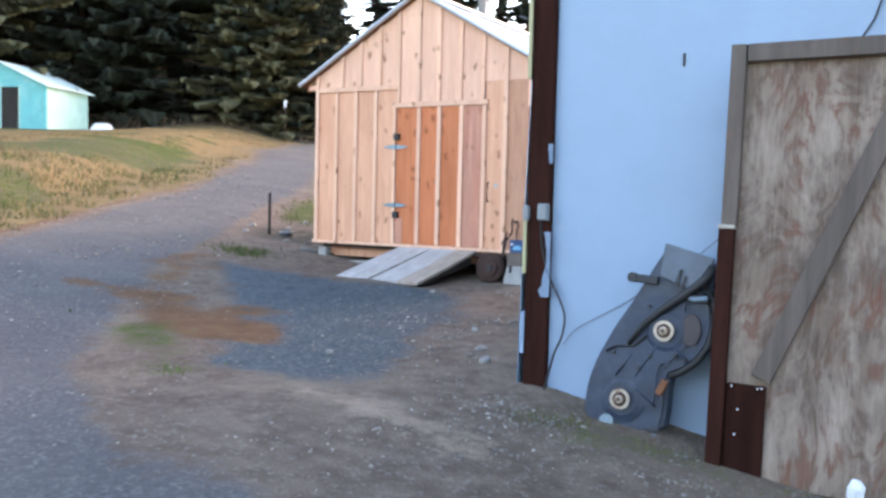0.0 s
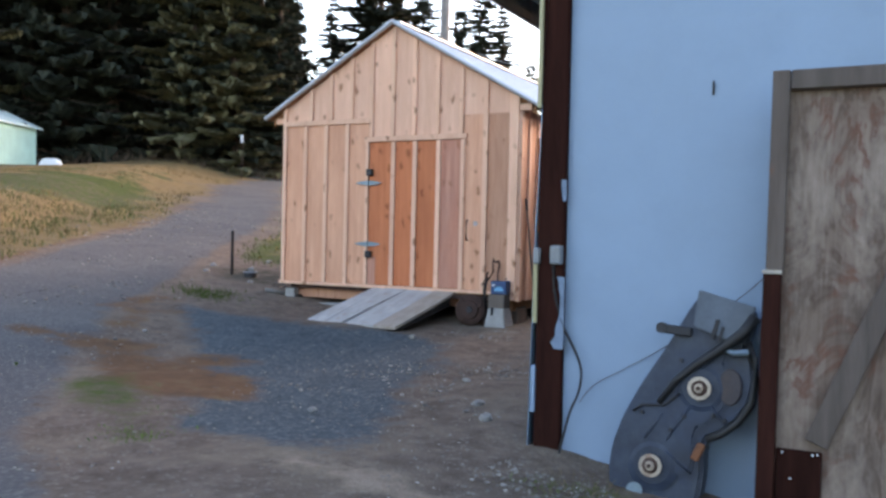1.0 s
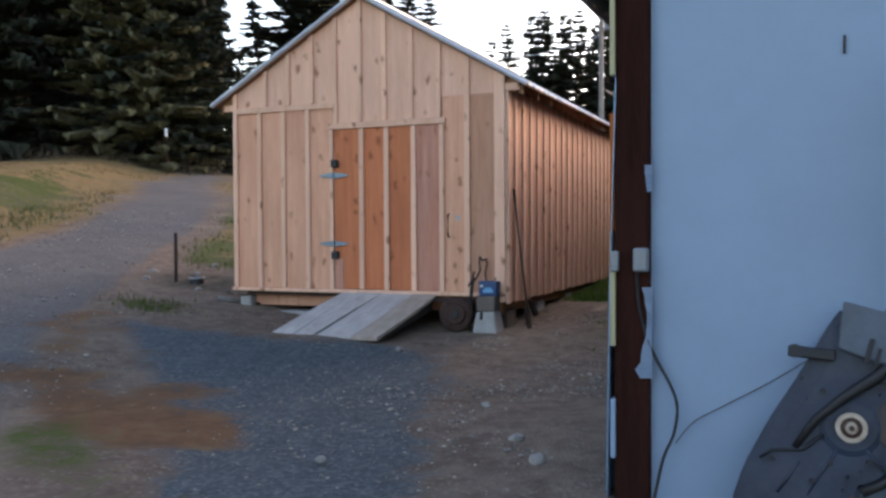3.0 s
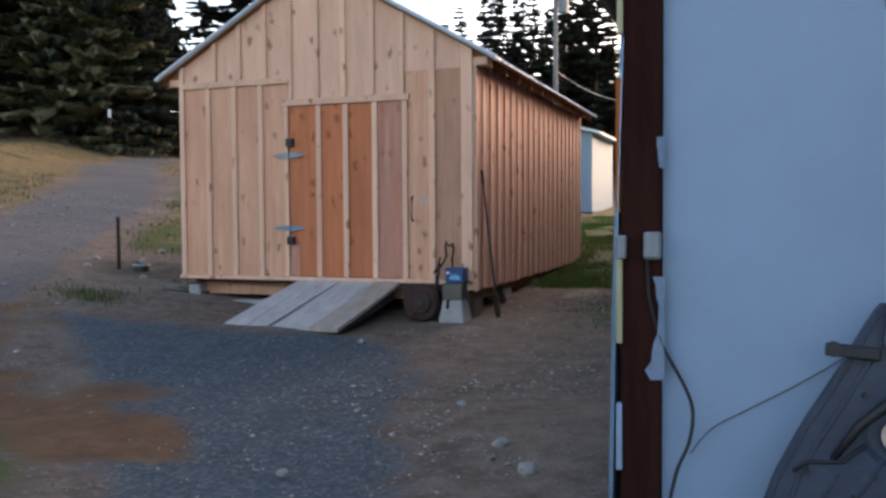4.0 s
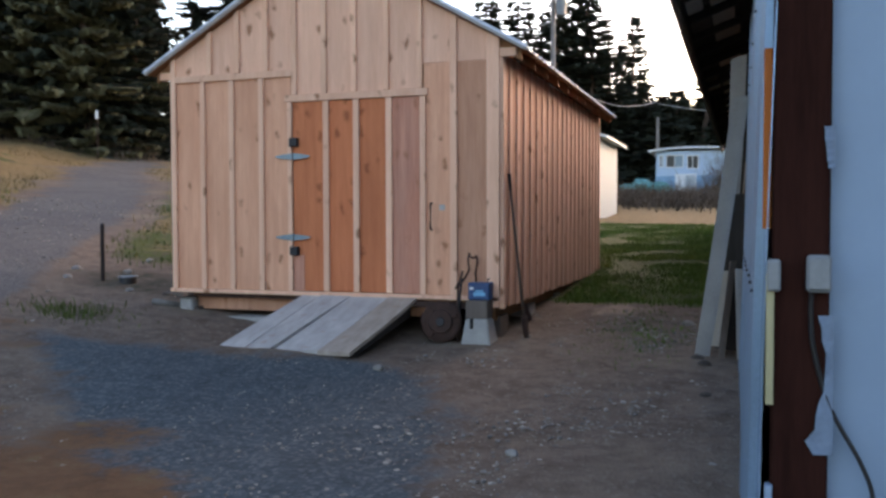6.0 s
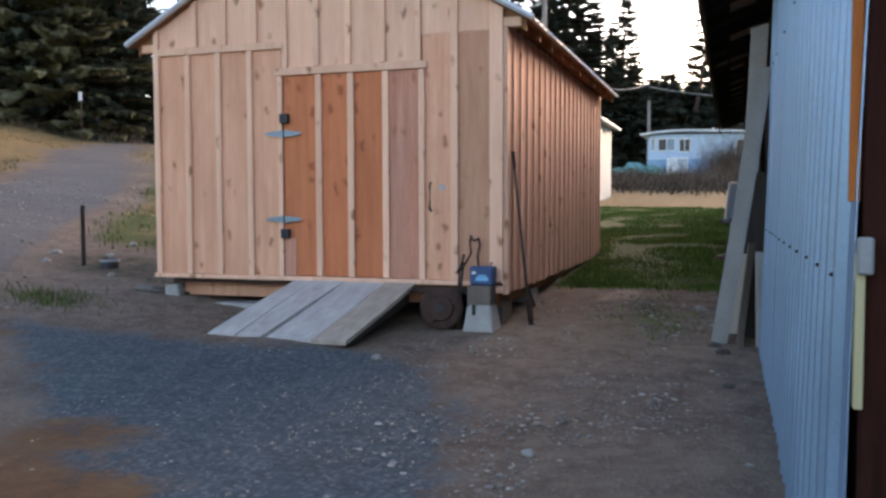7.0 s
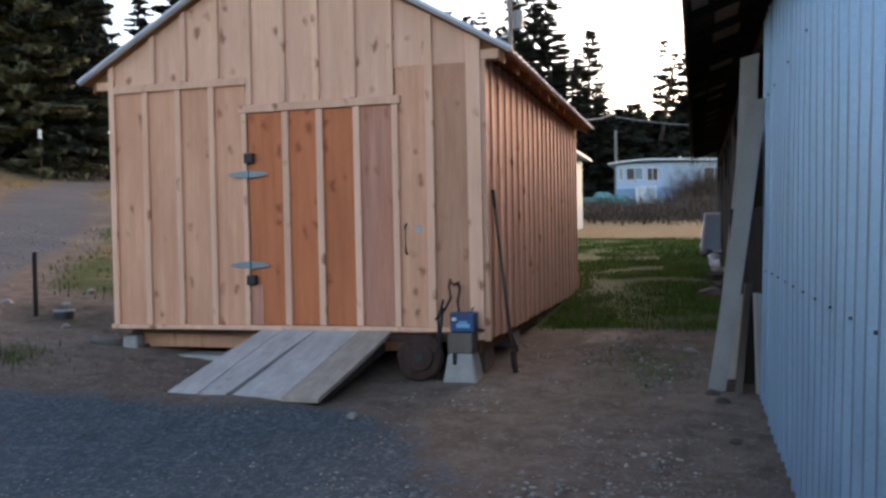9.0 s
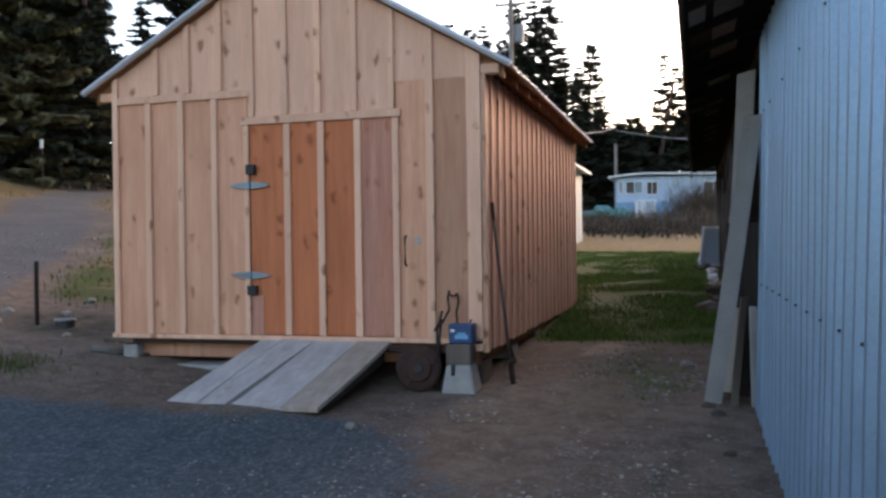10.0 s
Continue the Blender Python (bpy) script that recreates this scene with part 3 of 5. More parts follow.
    part("wall_plate", box_bm(-W - 0.17, -W + 0.1, -0.01, 0.06, 2.3, 2.38, 0.006), BATTEN, shed)
    part("ridge_cap", box_bm(-W / 2 - 0.12, -W / 2 + 0.12, -OVERY, L + OVERY, EAVE + PITCH * (W / 2 + OVER) + 0.01, EAVE + PITCH * (W / 2 + OVER) + 0.035, 0.008), ROOFMETAL, shed)
    # beams and piers
    part("skid_beam", box_bm(-W + 0.15, -0.55, 0.11, 0.24, -0.19, -0.05, 0.008), STAINED, shed, "tan skid beam under the front")
    part("dark_joist", box_bm(-W + 0.1, -2.05, 0.0, 0.1, -0.048, -0.004, 0.004), RUST, shed)
    part("footing", box_bm(-W + 0.3, -2.0, -0.02, 0.3, -0.45, -0.25, 0.015), CONCRETE, shed, "low concrete footing")
    part("skid_beam", box_bm(-0.22, -0.06, 0.05, L, -0.2, -0.04, 0.008), RAFTER, shed)
    part("front_beam", box_bm(-0.88, -0.1, -0.1, -0.06, -0.075, -0.02, 0.006), RUST, shed, "rust-brown iron rail along the sill")
    for x, y in ((-W + 0.16, 0.16), (-0.14, 0.3), (-0.14, 1.5), (-0.14, 2.9), (-0.14, 4.3), (-0.14, 5.5), (-W + 0.2, 3.0), (-W + 0.2, 5.5)):
        g = ground_z(x, y)
        part("pier_block", box_bm(x - 0.11, x + 0.11, y - 0.15, y + 0.15, g - 0.08, -0.16, 0.01), CONCRETE if y > 1 else OLDFRAME, shed)
    part("sill_end", box_bm(-W - 0.12, -W + 0.22, -0.09, 0.1, -0.045, -0.002, 0.006), OLDFRAME, shed, "sill plank end jutting past the corner")
    return shed


build_shed()


def build_ramp():
    """Four grey planks on two stringers, from the sill to the gravel."""
    top = Vector((-1.44, -0.055, -0.005))
    foot = Vector((-1.585, -1.27, -0.365))
    ramp_ob = thing("plank_ramp", (0, 0, 0), "weathered grey four-plank ramp up to the shed door", "ramp")
    d = foot - top
    tops = ((-2.085, -1.885), (-1.872, -1.548), (-1.542, -1.135), (-1.13, -0.83))
    feet = ((-2.285, -2.01), (-1.985, -1.752), (-1.715, -1.29), (-1.27, -0.965))
    tones = (GREYWOOD, GREYWOOD, GREYWOOD, TANPLANK)
    for i, ((a, b), (p, q), tone) in enumerate(zip(tops, feet, tones)):
        bm = bmesh.new()
        rows = []
        for k in range(9):
            u = k / 8
            y = top.y + (foot.y - top.y) * (u * (1.0 + (0.0, 0.02, -0.01, 0.03)[i]))
            z = top.z + 0.01 + (foot.z - top.z) * u + 0.006 * (i % 2) - 0.012 * math.sin(math.pi * u) * (i - 1.5) * 0.4
            rr = 0.004 * math.sin(5.0 * u + 2.1 * i)
            x0, x1 = a + (p - a) * u + rr, b + (q - b) * u + 0.6 * rr
            rows.append([bm.verts.new(c) for c in ((x0, y, z), (x1, y, z), (x1, y, z - 0.036), (x0, y, z - 0.036))])
        for g, h in zip(rows, rows[1:]):
            for k in range(4):
                bm.faces.new((g[k], g[(k + 1) % 4], h[(k + 1) % 4], h[k]))
        bm.faces.new(rows[0])
        bm.faces.new(rows[-1][::-1])
        part("plank", bm, tone, ramp_ob, "tan-grey outer plank" if i == 3 else "")
    for x in (-0.52, 0.0, 0.54):
        bm = bmesh.new()
        vs = add_box(bm, x - 0.02, x + 0.02, 0.02, 0.95, -0.16, -0.036)
        for v in vs:
            s = v.co.y
            dz = v.co.z if v.co.z > -0.1 else (v.co.z if s < 0.5 else -0.05)
            v.co = top + d * s + Vector((v.co.x * (1 + 0.1 * s), 0, dz))
        part("stringer", bm, DARKBOARD, ramp_ob)


build_ramp()

# ---- the old barn ----
BX, BY0, BY1 = 2.25, -5.03, 14.6           # side wall line, front, back
BE, BR = 2.42, 0.36                        # eave height, roof slope


def barn_roof_z(x):
    return BE + BR * (x - 1.69)


def corrugated(y0, y1, z0, z1, lean, pitch=0.2, depth=0.032, x=BX):
    """A ribbed sheet standing along y: every third rib group is wider, its top leans inwards."""
    bm = bmesh.new()
    prof, y = [], y0
    while y < y1:
        for k, out in ((0.0, 0.0), (0.5, 0.0), (0.53, 0.06), (0.66, 0.94), (0.69, 1.0), (0.8, 1.0), (0.83, 0.94), (0.97, 0.06)):
            prof.append((min(y + k * pitch, y1), -out * depth))
        y += pitch
    rows = []
    for k in range(7):
        z = z0 + (z1 - z0) * k / 6
        rows.append([bm.verts.new((x + dx + lean * (z - z0) - 0.0075 * (yy + 5.0) + 0.005 * math.sin(yy * 2.1 + k), yy, z)) for yy, dx in prof])
    for a, b in zip(rows, rows[1:]):
        for i in range(len(prof) - 1):
            bm.faces.new((a[i], a[i + 1], b[i + 1], b[i]))
    r = bmesh.ops.extrude_face_region(bm, geom=bm.faces[:])
    bmesh.ops.translate(bm, vec=(0.003, 0, 0), verts=[v for v in r["geom"] if isinstance(v, bmesh.types.BMVert)])
    return bm


def build_barn():
    barn = thing("old_barn", (BX, BY0, 0), "old dark-framed barn with blue corrugated side and pale front wall", "barn")
    barn.matrix_world = Matrix()
    # front wall skin
    wall = part("front_wall", box_bm(2.44, 9.0, BY0 + 0.02, BY0 + 0.07, -0.95, 4.6), WALLSKIN, barn, "pale blue-white wall board, smooth")
    # Added unseen dark backing behind the wall skin.
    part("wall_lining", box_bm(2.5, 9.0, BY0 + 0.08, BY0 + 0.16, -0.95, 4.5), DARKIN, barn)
    # corner post
    post = part("corner_post", box_bm(2.285, 2.455, BY0 - 0.03, BY0 + 0.14, -0.7, 2.45, 0.008), BROWNPAINT, barn, "dark brown stained corner post")
    for z0, z1 in ((-0.35, -0.06), (0.2, 0.62), (1.52, 2.3)):
        part("corner_batten", box_bm(2.268, 2.292, BY0 - 0.05, BY0 - 0.005, z0, z1, 0.003), YELLOWSTRIP if z0 > -0.2 else WALLSKIN, post, "pale yellow batten")
    # Sunset light at the corner slit, painted as an orange batten.
    part("corner_batten", box_bm(2.256, 2.283, BY0 + 0.002, BY0 + 0.05, 0.76, 1.34, 0.003), ORANGE, post, "batten coloured orange for sunset light through a slit")
    # corrugated side: three sheets, seams at the laps
    lean = 0.024
    for y0, y1, dx in ((-5.06, -3.7, 0.0), (-3.76, -2.18, -0.004), (-2.24, -0.93, 0.0), (-0.99, -0.46, -0.004)):
        s = part("siding_sheet", corrugated(y0, y1, ground_z(2.2, (y0 + y1) / 2) - 0.12, 2.36, lean, x=BX - 0.012 + dx), SHEET, barn, "blue-grey corrugated steel sheet")
        for zz in (0.55, 1.75):
            y = math.ceil((y0 + 0.05 - 0.1) / 0.2) * 0.2 + 0.1
            while y < y1:
                bm = cyl_bm(0.007, 0.005, 0, 0.01, 8, m=Matrix.Translation((BX - 0.046 + dx + lean * (zz + 0.6) - 0.0075 * (y + 5.0), y, zz)) @ pose(0, 0, 0, 0, -90, 0))
                part("screw", bm, DARKIRON, s)
                y += 0.8 if zz > 1 else 0.4
    part("flat_flashing", box_bm(BX - 0.035, BX - 0.026, -0.47, -0.3, -0.6, 2.3, 0.0, pose(0, 0, 0, 0, 1.4, 0)), SHEET, barn)
    # Added dark backing behind the corrugated sheets.
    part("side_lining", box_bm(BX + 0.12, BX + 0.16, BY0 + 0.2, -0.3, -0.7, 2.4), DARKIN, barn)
    # open, boarded side further back; interior shade comes from an added dark sheet
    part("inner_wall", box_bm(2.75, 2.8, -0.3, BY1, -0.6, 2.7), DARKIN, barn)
    rnd = random.Random(4)
    for i in range(6):
        y = -0.25 + i * 2.7
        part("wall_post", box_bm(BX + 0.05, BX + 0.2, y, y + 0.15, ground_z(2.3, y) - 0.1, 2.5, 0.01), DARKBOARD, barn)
    # Mostly DARKBOARD: the open side's shade is put into the board colour.
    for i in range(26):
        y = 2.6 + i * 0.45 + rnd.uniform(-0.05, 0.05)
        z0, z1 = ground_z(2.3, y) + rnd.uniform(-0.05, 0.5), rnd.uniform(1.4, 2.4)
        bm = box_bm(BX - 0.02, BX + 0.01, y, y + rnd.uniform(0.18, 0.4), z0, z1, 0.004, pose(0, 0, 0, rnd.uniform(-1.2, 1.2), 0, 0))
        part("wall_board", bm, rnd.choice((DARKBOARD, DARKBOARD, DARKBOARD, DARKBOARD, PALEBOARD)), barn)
    for z in (0.9, 2.35):
        part("girt", box_bm(BX + 0.02, BX + 0.07, -0.3, BY1, z, z + 0.12, 0.005), DARKBOARD, barn)
    part("back_wall", box_bm(2.25, 9.0, BY1, BY1 + 0.08, -0.5, 4.6), DARKBOARD, barn)
    part("far_side_wall", box_bm(8.95, 9.03, BY0 + 0.1, BY1, -0.9, 4.9), DARKBOARD, barn)
    # roof: rafters, skip sheathing, sheet, fascia; eave shade is in DARKBOARD's colour
    def sloped(x0, x1, y0, y1, dz0, dz1):
        bm = bmesh.new()
        for v in add_box(bm, x0, x1, y0, y1, dz0, dz1):
            v.co.z += barn_roof_z(v.co.x)
        return bm
    roof = part("roof", sloped(1.66, 9.2, BY0 + 0.06, BY1 + 0.3, 0.135, 0.16), DARKBOARD, barn, "weathered roof in a colour darkened for the eave's shade")
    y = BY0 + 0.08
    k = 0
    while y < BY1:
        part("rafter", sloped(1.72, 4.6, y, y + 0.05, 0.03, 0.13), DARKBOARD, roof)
        y += 0.8
        k += 1
    for i in range(24):
        y = BY0 + 0.135 + i * 0.8
        for x0, x1 in ((1.73, 1.9), (1.915, 2.14)):
            if i < 7 or rnd.random() < 0.75:
                part("soffit_board", sloped(x0, x1 + rnd.uniform(-0.05, 0.02), y, y + 0.74, 0.1, 0.125), PALEBOARD if rnd.random() < 0.8 else OLDFRAME, roof)
    y = BY0 + 0.03
    while y < BY1:
        y1 = min(y + 2.4, BY1 + 0.3)
        part("fascia", sloped(1.665, 1.695, y, y1 - 0.006, -0.02 + rnd.uniform(-0.015, 0.01), 0.15), OLDFRAME, roof, "grey-brown fascia board")
        y = y1
    part("rake_board", sloped(1.67, 9.2, BY0 + 0.02, BY0 + 0.055, -0.05, 0.15), BROWNPAINT, roof, "dark brown rake board")
    part("eave_return", box_bm(1.7, 2.29, BY0 + 0.06, BY0 + 0.1, 2.36, 2.44), BROWNPAINT, roof)
    # meter box and its cable, torn paper
    box = part("meter_box", box_bm(2.385, 2.455, BY0 - 0.085, BY0 - 0.03, 0.565, 0.68, 0.008), GREYBOX, post, "small grey electrical box")
    part("lid", box_bm(2.39, 2.45, BY0 - 0.092, BY0 - 0.086, 0.575, 0.668, 0.002), GREYBOX, box)
    part("junction", box_bm(2.27, 2.31, BY0 - 0.07, BY0 - 0.03, 0.565, 0.665, 0.006), GREYBOX, post)
    for z0, z1, x1, s in ((0.05, 0.49, 2.468, 1), (0.95, 1.08, 2.466, 2)):
        bm = bmesh.new()
        rr = random.Random(s)
        cols = []
        for i in range(12):
            u = i / 11
            z = z0 + (z1 - z0) * u
            if s == 1:
                flare = 0.012 + 0.055 * math.exp(-((u - 0.08) / 0.12) ** 2) + 0.03 * math.exp(-((u - 0.32) / 0.08) ** 2) + 0.02 * smooth_step((u - 0.7) / 0.3) + rr.uniform(-0.004, 0.004)
            else:
                flare = 0.006 + 0.014 * u + rr.uniform(0, 0.004)
            cols.append((bm.verts.new((x1 - 0.012 - flare, BY0 - 0.036 - rr.uniform(0, 0.006), z)), bm.verts.new((x1, BY0 - 0.033, z))))
        for a, b in zip(cols, cols[1:]):
            bm.faces.new((a[0], a[1], b[1], b[0]))
        r = bmesh.ops.extrude_face_region(bm, geom=bm.faces[:])
        bmesh.ops.translate(bm, vec=(0, -0.003, 0), verts=[v for v in r["geom"] if isinstance(v, bmesh.types.BMVert)])
        part("torn_paper", bm, TORNSKIN, wall, "torn edge of the pale wall board")
    return barn


build_barn()


def cable(name, points, r, material, label):
    bm = bmesh.new()
    pts = [Vector(p) for p in points]
    out = []
    for i in range(len(pts) - 1):
        p0, p1, p2, p3 = pts[max(i - 1, 0)], pts[i], pts[i + 1], pts[min(i + 2, len(pts) - 1)]
        for s in range(8):
            t = s / 8
            out.append(0.5 * ((2 * p1) + (p2 - p0) * t + (2 * p0 - 5 * p1 + 4 * p2 - p3) * t * t + (3 * p1 - p0 - 3 * p2 + p3) * t ** 3))
    out.append(pts[-1])
    tube(bm, out, r, r, 6)
    return whole(name, bm, material, label, "cable", flat=False)


# ---- trees ----
def conifer(seed, height, spread_r, needles, sparse=0.0, bare=0.12, fine=1.0):
    """A tapered trunk, whorls of drooping limbs and many small needle sprays."""
    rr = random.Random(seed)
    tree = thing("conifer_tree", (0, 0, 0), "tall dark green conifer at the forest edge", "tree", group="conifers")
    bm = bmesh.new()
    bend = [(0.15 * rr.uniform(-1, 1) * i, 0.15 * rr.uniform(-1, 1) * i, height * i / 5) for i in range(6)]
    tube(bm, [(0, 0, -0.6)] + bend[1:], 0.016 * height, 0.02, 7)
    verts, faces = [], []
    z = height * bare
    limbs = bmesh.new()
    while z < height * 0.985:
        f = (z - height * bare) / (height * (1 - bare))
        reach = spread_r * (1 - f) ** 0.8 * rr.uniform(0.65, 1.15) + 0.15
        for k in range(rr.randint(5, 7)):
            if rr.random() < sparse:
                continue
            az = rr.uniform(0, math.tau)
            le = reach * rr.uniform(0.55, 1.15)
            droop = rr.uniform(0.1, 0.4) * (1 - f * 0.8)
            d = Vector((math.cos(az), math.sin(az), 0))
            side = Vector((-d.y, d.x, 0))
            base = Vector((0, 0, z))
            tip = base + d * le + Vector((0, 0, -droop * le + 0.12 * le))
            if le > 0.8:
                tube(limbs, [base, base + d * le * 0.5 + Vector((0, 0, -droop * le * 0.35)), tip], 0.035, 0.008, 3)
            n = max(4, int(le * 11 * fine))
            for j in range(n):
                t = (j + rr.random()) / n
                if t < 0.12:
                    continue
                p = base + d * (le * t) + Vector((0, 0, (-droop * t + 0.12 * t * t) * le))
                w = (0.2 + 0.42 * (1 - t)) * min(1.0, 0.45 + le * 0.25) * rr.uniform(0.6, 1.3) * fine ** -0.6
                for sg in (-1, 1):
                    q = p + side * sg * w * rr.uniform(0.8, 1.6) + d * w * rr.uniform(0.2, 0.9) + Vector((0, 0, rr.uniform(-0.45, 0.12) * w))
                    a = p + d * rr.uniform(-0.12, 0.02) * fine ** -0.5
                    b = p + (d * rr.uniform(0.1, 0.3) + Vector((0, 0, rr.uniform(-0.5, 0.0)))) * fine ** -0.6
                    i0 = len(verts)
                    verts += [a, q, b, p + Vector((0, 0, -0.15 - 0.7 * w * rr.random())) + side * sg * w * 0.4]
                    faces += [(i0, i0 + 1, i0 + 2), (i0, i0 + 3, i0 + 1)]
        z += height * rr.uniform(0.016, 0.03)
    me_l = bpy.data.meshes.new("limbs")
    limbs.to_mesh(me_l)
    limbs.free()
    bm.from_mesh(me_l)
    part("trunk", bm, BARK, tree)
    me = bpy.data.meshes.new("crown")
    me.from_pydata([tuple(v) for v in verts], [], faces)
    me.materials.append(needles)
    crown = new("crown", me)
    crown.parent = tree
    return tree


KINDS = [conifer(11, 22, 4.0, NEEDLES, bare=0.02, fine=1.7), conifer(12, 22, 3.4, NEEDLES, bare=0.03, fine=1.7), conifer(13, 20, 4.4, OLIVE, bare=0.02, fine=1.5),
         conifer(14, 20, 2.6, NEEDLES, sparse=0.2, bare=0.12), conifer(15, 18, 2.0, NEEDLES, sparse=0.5, bare=0.3),
         conifer(16, 20, 4.2, NEEDLES, bare=0.02, fine=0.4), conifer(17, 22, 3.6, NEEDLES, bare=0.02, fine=0.4)]


def polar(az, dist):
    """A place seen from the yard at so many degrees left of +y."""
    a = radians(az)
    return 2.0 - dist * math.sin(a), -8.0 + dist * math.cos(a)


def plant(kind, az, dist, height, turn, wide=1.0):
    x, y = polar(az, dist)
    src = KINDS[kind]
    base_h = (22, 22, 20, 20, 18, 20, 22)[kind]
    s = height / base_h
    t = copy_thing(src, Matrix())
    t.matrix_world = pose(x, y, ground_z(x, y) - 0.3, 0, 0, turn) @ Matrix.Diagonal((s * wide, s * wide, s, 1))
    return t


rnd = random.Random(7)
# left forest wall, three rows deep
for row, (d0, n) in enumerate(((45, 22), (50, 22), (56, 20))):
    for i in range(n):
        az = 37.5 + (96 - 37.5) * (i + rnd.uniform(0.05, 0.7)) / n
        edge = smooth_step((az - 36) / 7)
        h = (13 + 12 * edge) * rnd.uniform(0.85, 1.15)
        plant(rnd.choice((0, 1, 0, 2, 1)) if row == 0 else rnd.choice((5, 6)), az, d0 + rnd.uniform(-2, 2), h, rnd.uniform(0, 360))
for az, d, h, k in ((41, 43, 17, 2), (39.5, 44, 15, 0), (44, 44, 19, 2), (37.8, 47, 12.5, 1)):
    plant(k, az, d, h, rnd.uniform(0, 360))
# trees behind the shed and along the far meadow
for az, d, h, k in ((34.8, 70, 17, 1), (33.6, 75, 13, 3), (31.6, 60, 22, 0), (30.2, 66, 20, 1), (28.9, 72, 20, 0), (26.2, 75, 17, 3), (24.6, 74, 20, 0), (23.4, 78, 18, 1),
                    (21.4, 80, 14, 3), (19.2, 80, 14.5, 4), (18.2, 78, 16, 1), (16.4, 76, 17.5, 3), (15.6, 74, 17, 0), (14.3, 78, 17, 3), (13.4, 80, 18, 1), (12.2, 76, 16, 3), (12.8, 84, 15, 0), (10.7, 82, 17, 0), (14.9, 83, 14, 1), (8.8, 82, 15, 1),
                    (11.3, 72, 19, 0), (10.2, 74, 20, 1), (9.2, 72, 19.5, 0), (8.3, 75, 16, 1), (7.3, 78, 15, 0), (6.5, 76, 17, 3), (5.9, 80, 13, 1), (2.0, 74, 16, 4), (1.2, 78, 15, 4),
                    (0.3, 76, 17, 3), (-1.0, 75, 17, 0)):
    plant(k, az, d, h * rnd.uniform(0.96, 1.04), rnd.uniform(0, 360), 1.45)
for i in range(52):
    plant(rnd.choice((5, 6)), 36 - i * 0.52 + rnd.uniform(-0.3, 0.3), rnd.uniform(82, 100), rnd.uniform(7.5, 10.5), rnd.uniform(0, 360), 2.2)
for i in range(44):
    plant(rnd.choice((5, 6)), 10.5 - i * 0.3 + rnd.uniform(-0.3, 0.3), rnd.uniform(70, 84), rnd.uniform(8.0, 9.8), rnd.uniform(0, 360), 2.4)
# behind the camera
for i in range(16):
    plant(rnd.choice((5, 6)), 110 + i * 10, rnd.uniform(55, 65), rnd.uniform(14, 20), rnd.uniform(0, 360))
for src in KINDS:
    for o in (*src.children_recursive, src):
        bpy.data.objects.remove(o)

# ---- things by the barn front ----
def plywood():
    """Weathered plywood: swirling grain, grey and brown, rust-red stains."""
    m, nt, bs = nodes_of("weathered_plywood")
    vec = coords(nt, (1.0, 1.0, 0.5))
    warp = put(nt, "ShaderNodeTexNoise", Scale=3.0, Detail=4.0, Roughness=0.6, Distortion=0.9)
    nt.links.new(vec, warp.inputs["Vector"])
    wv = nt.nodes.new("ShaderNodeMath")
    wv.operation = "MULTIPLY"
    wv.inputs[1].default_value = 46.0
    nt.links.new(warp.outputs["Fac"], wv.inputs[0])
    sn = nt.nodes.new("ShaderNodeMath")
    sn.operation = "SINE"
    nt.links.new(wv.outputs[0], sn.inputs[0])
    mr = nt.nodes.new("ShaderNodeMapRange")
    mr.inputs[1].default_value, mr.inputs[2].default_value = -1, 1
    nt.links.new(sn.outputs[0], mr.inputs[0])
    base = ramp(nt, mr.outputs[0], [(0.0, (0.07, 0.038, 0.024)), (0.3, (0.115, 0.074, 0.052)), (1.0, (0.155, 0.105, 0.077))])
    pale = noisy(nt, 1.0, coords(nt, (5, 5, 1.4)), 6.0, 0.7)
    col = blend(nt, ramp(nt, pale, [(0.46, (0, 0, 0)), (0.66, (0.75,) * 3)]), base, (0.33, 0.258, 0.21))
    blot = noisy(nt, 2.6, vec, 6.0, 0.75)
    col = blend(nt, ramp(nt, blot, [(0.36, (0.85,) * 3), (0.52, (0, 0, 0))]), col, (0.055, 0.031, 0.02))
    rust = noisy(nt, 1.0, coords(nt, (3.4, 3.4, 2.6)), 6.0, 0.72)
    line = ramp(nt, mr.outputs[0], [(0.0, (1, 1, 1)), (0.45, (0.25,) * 3), (1.0, (0.1,) * 3)])
    col = blend(nt, blend(nt, 1.0, ramp(nt, rust, [(0.5, (0, 0, 0)), (0.6, (0.95,) * 3)]), line, "MULTIPLY"), col, (0.12, 0.036, 0.016))
    g = noisy(nt, 1.0, coords(nt, (90, 90, 3)), 3.0)
    col = blend(nt, 0.16, col, ramp(nt, g, [(0.3, (0.1, 0.075, 0.06)), (0.7, (0.36, 0.29, 0.24))]))
    nt.links.new(col, bs.inputs["Base Color"])
    bs.inputs["Roughness"].default_value = 0.85
    bumped(nt, bs, g, 0.4, 0.004)
    return m


PLYWOOD = plywood()


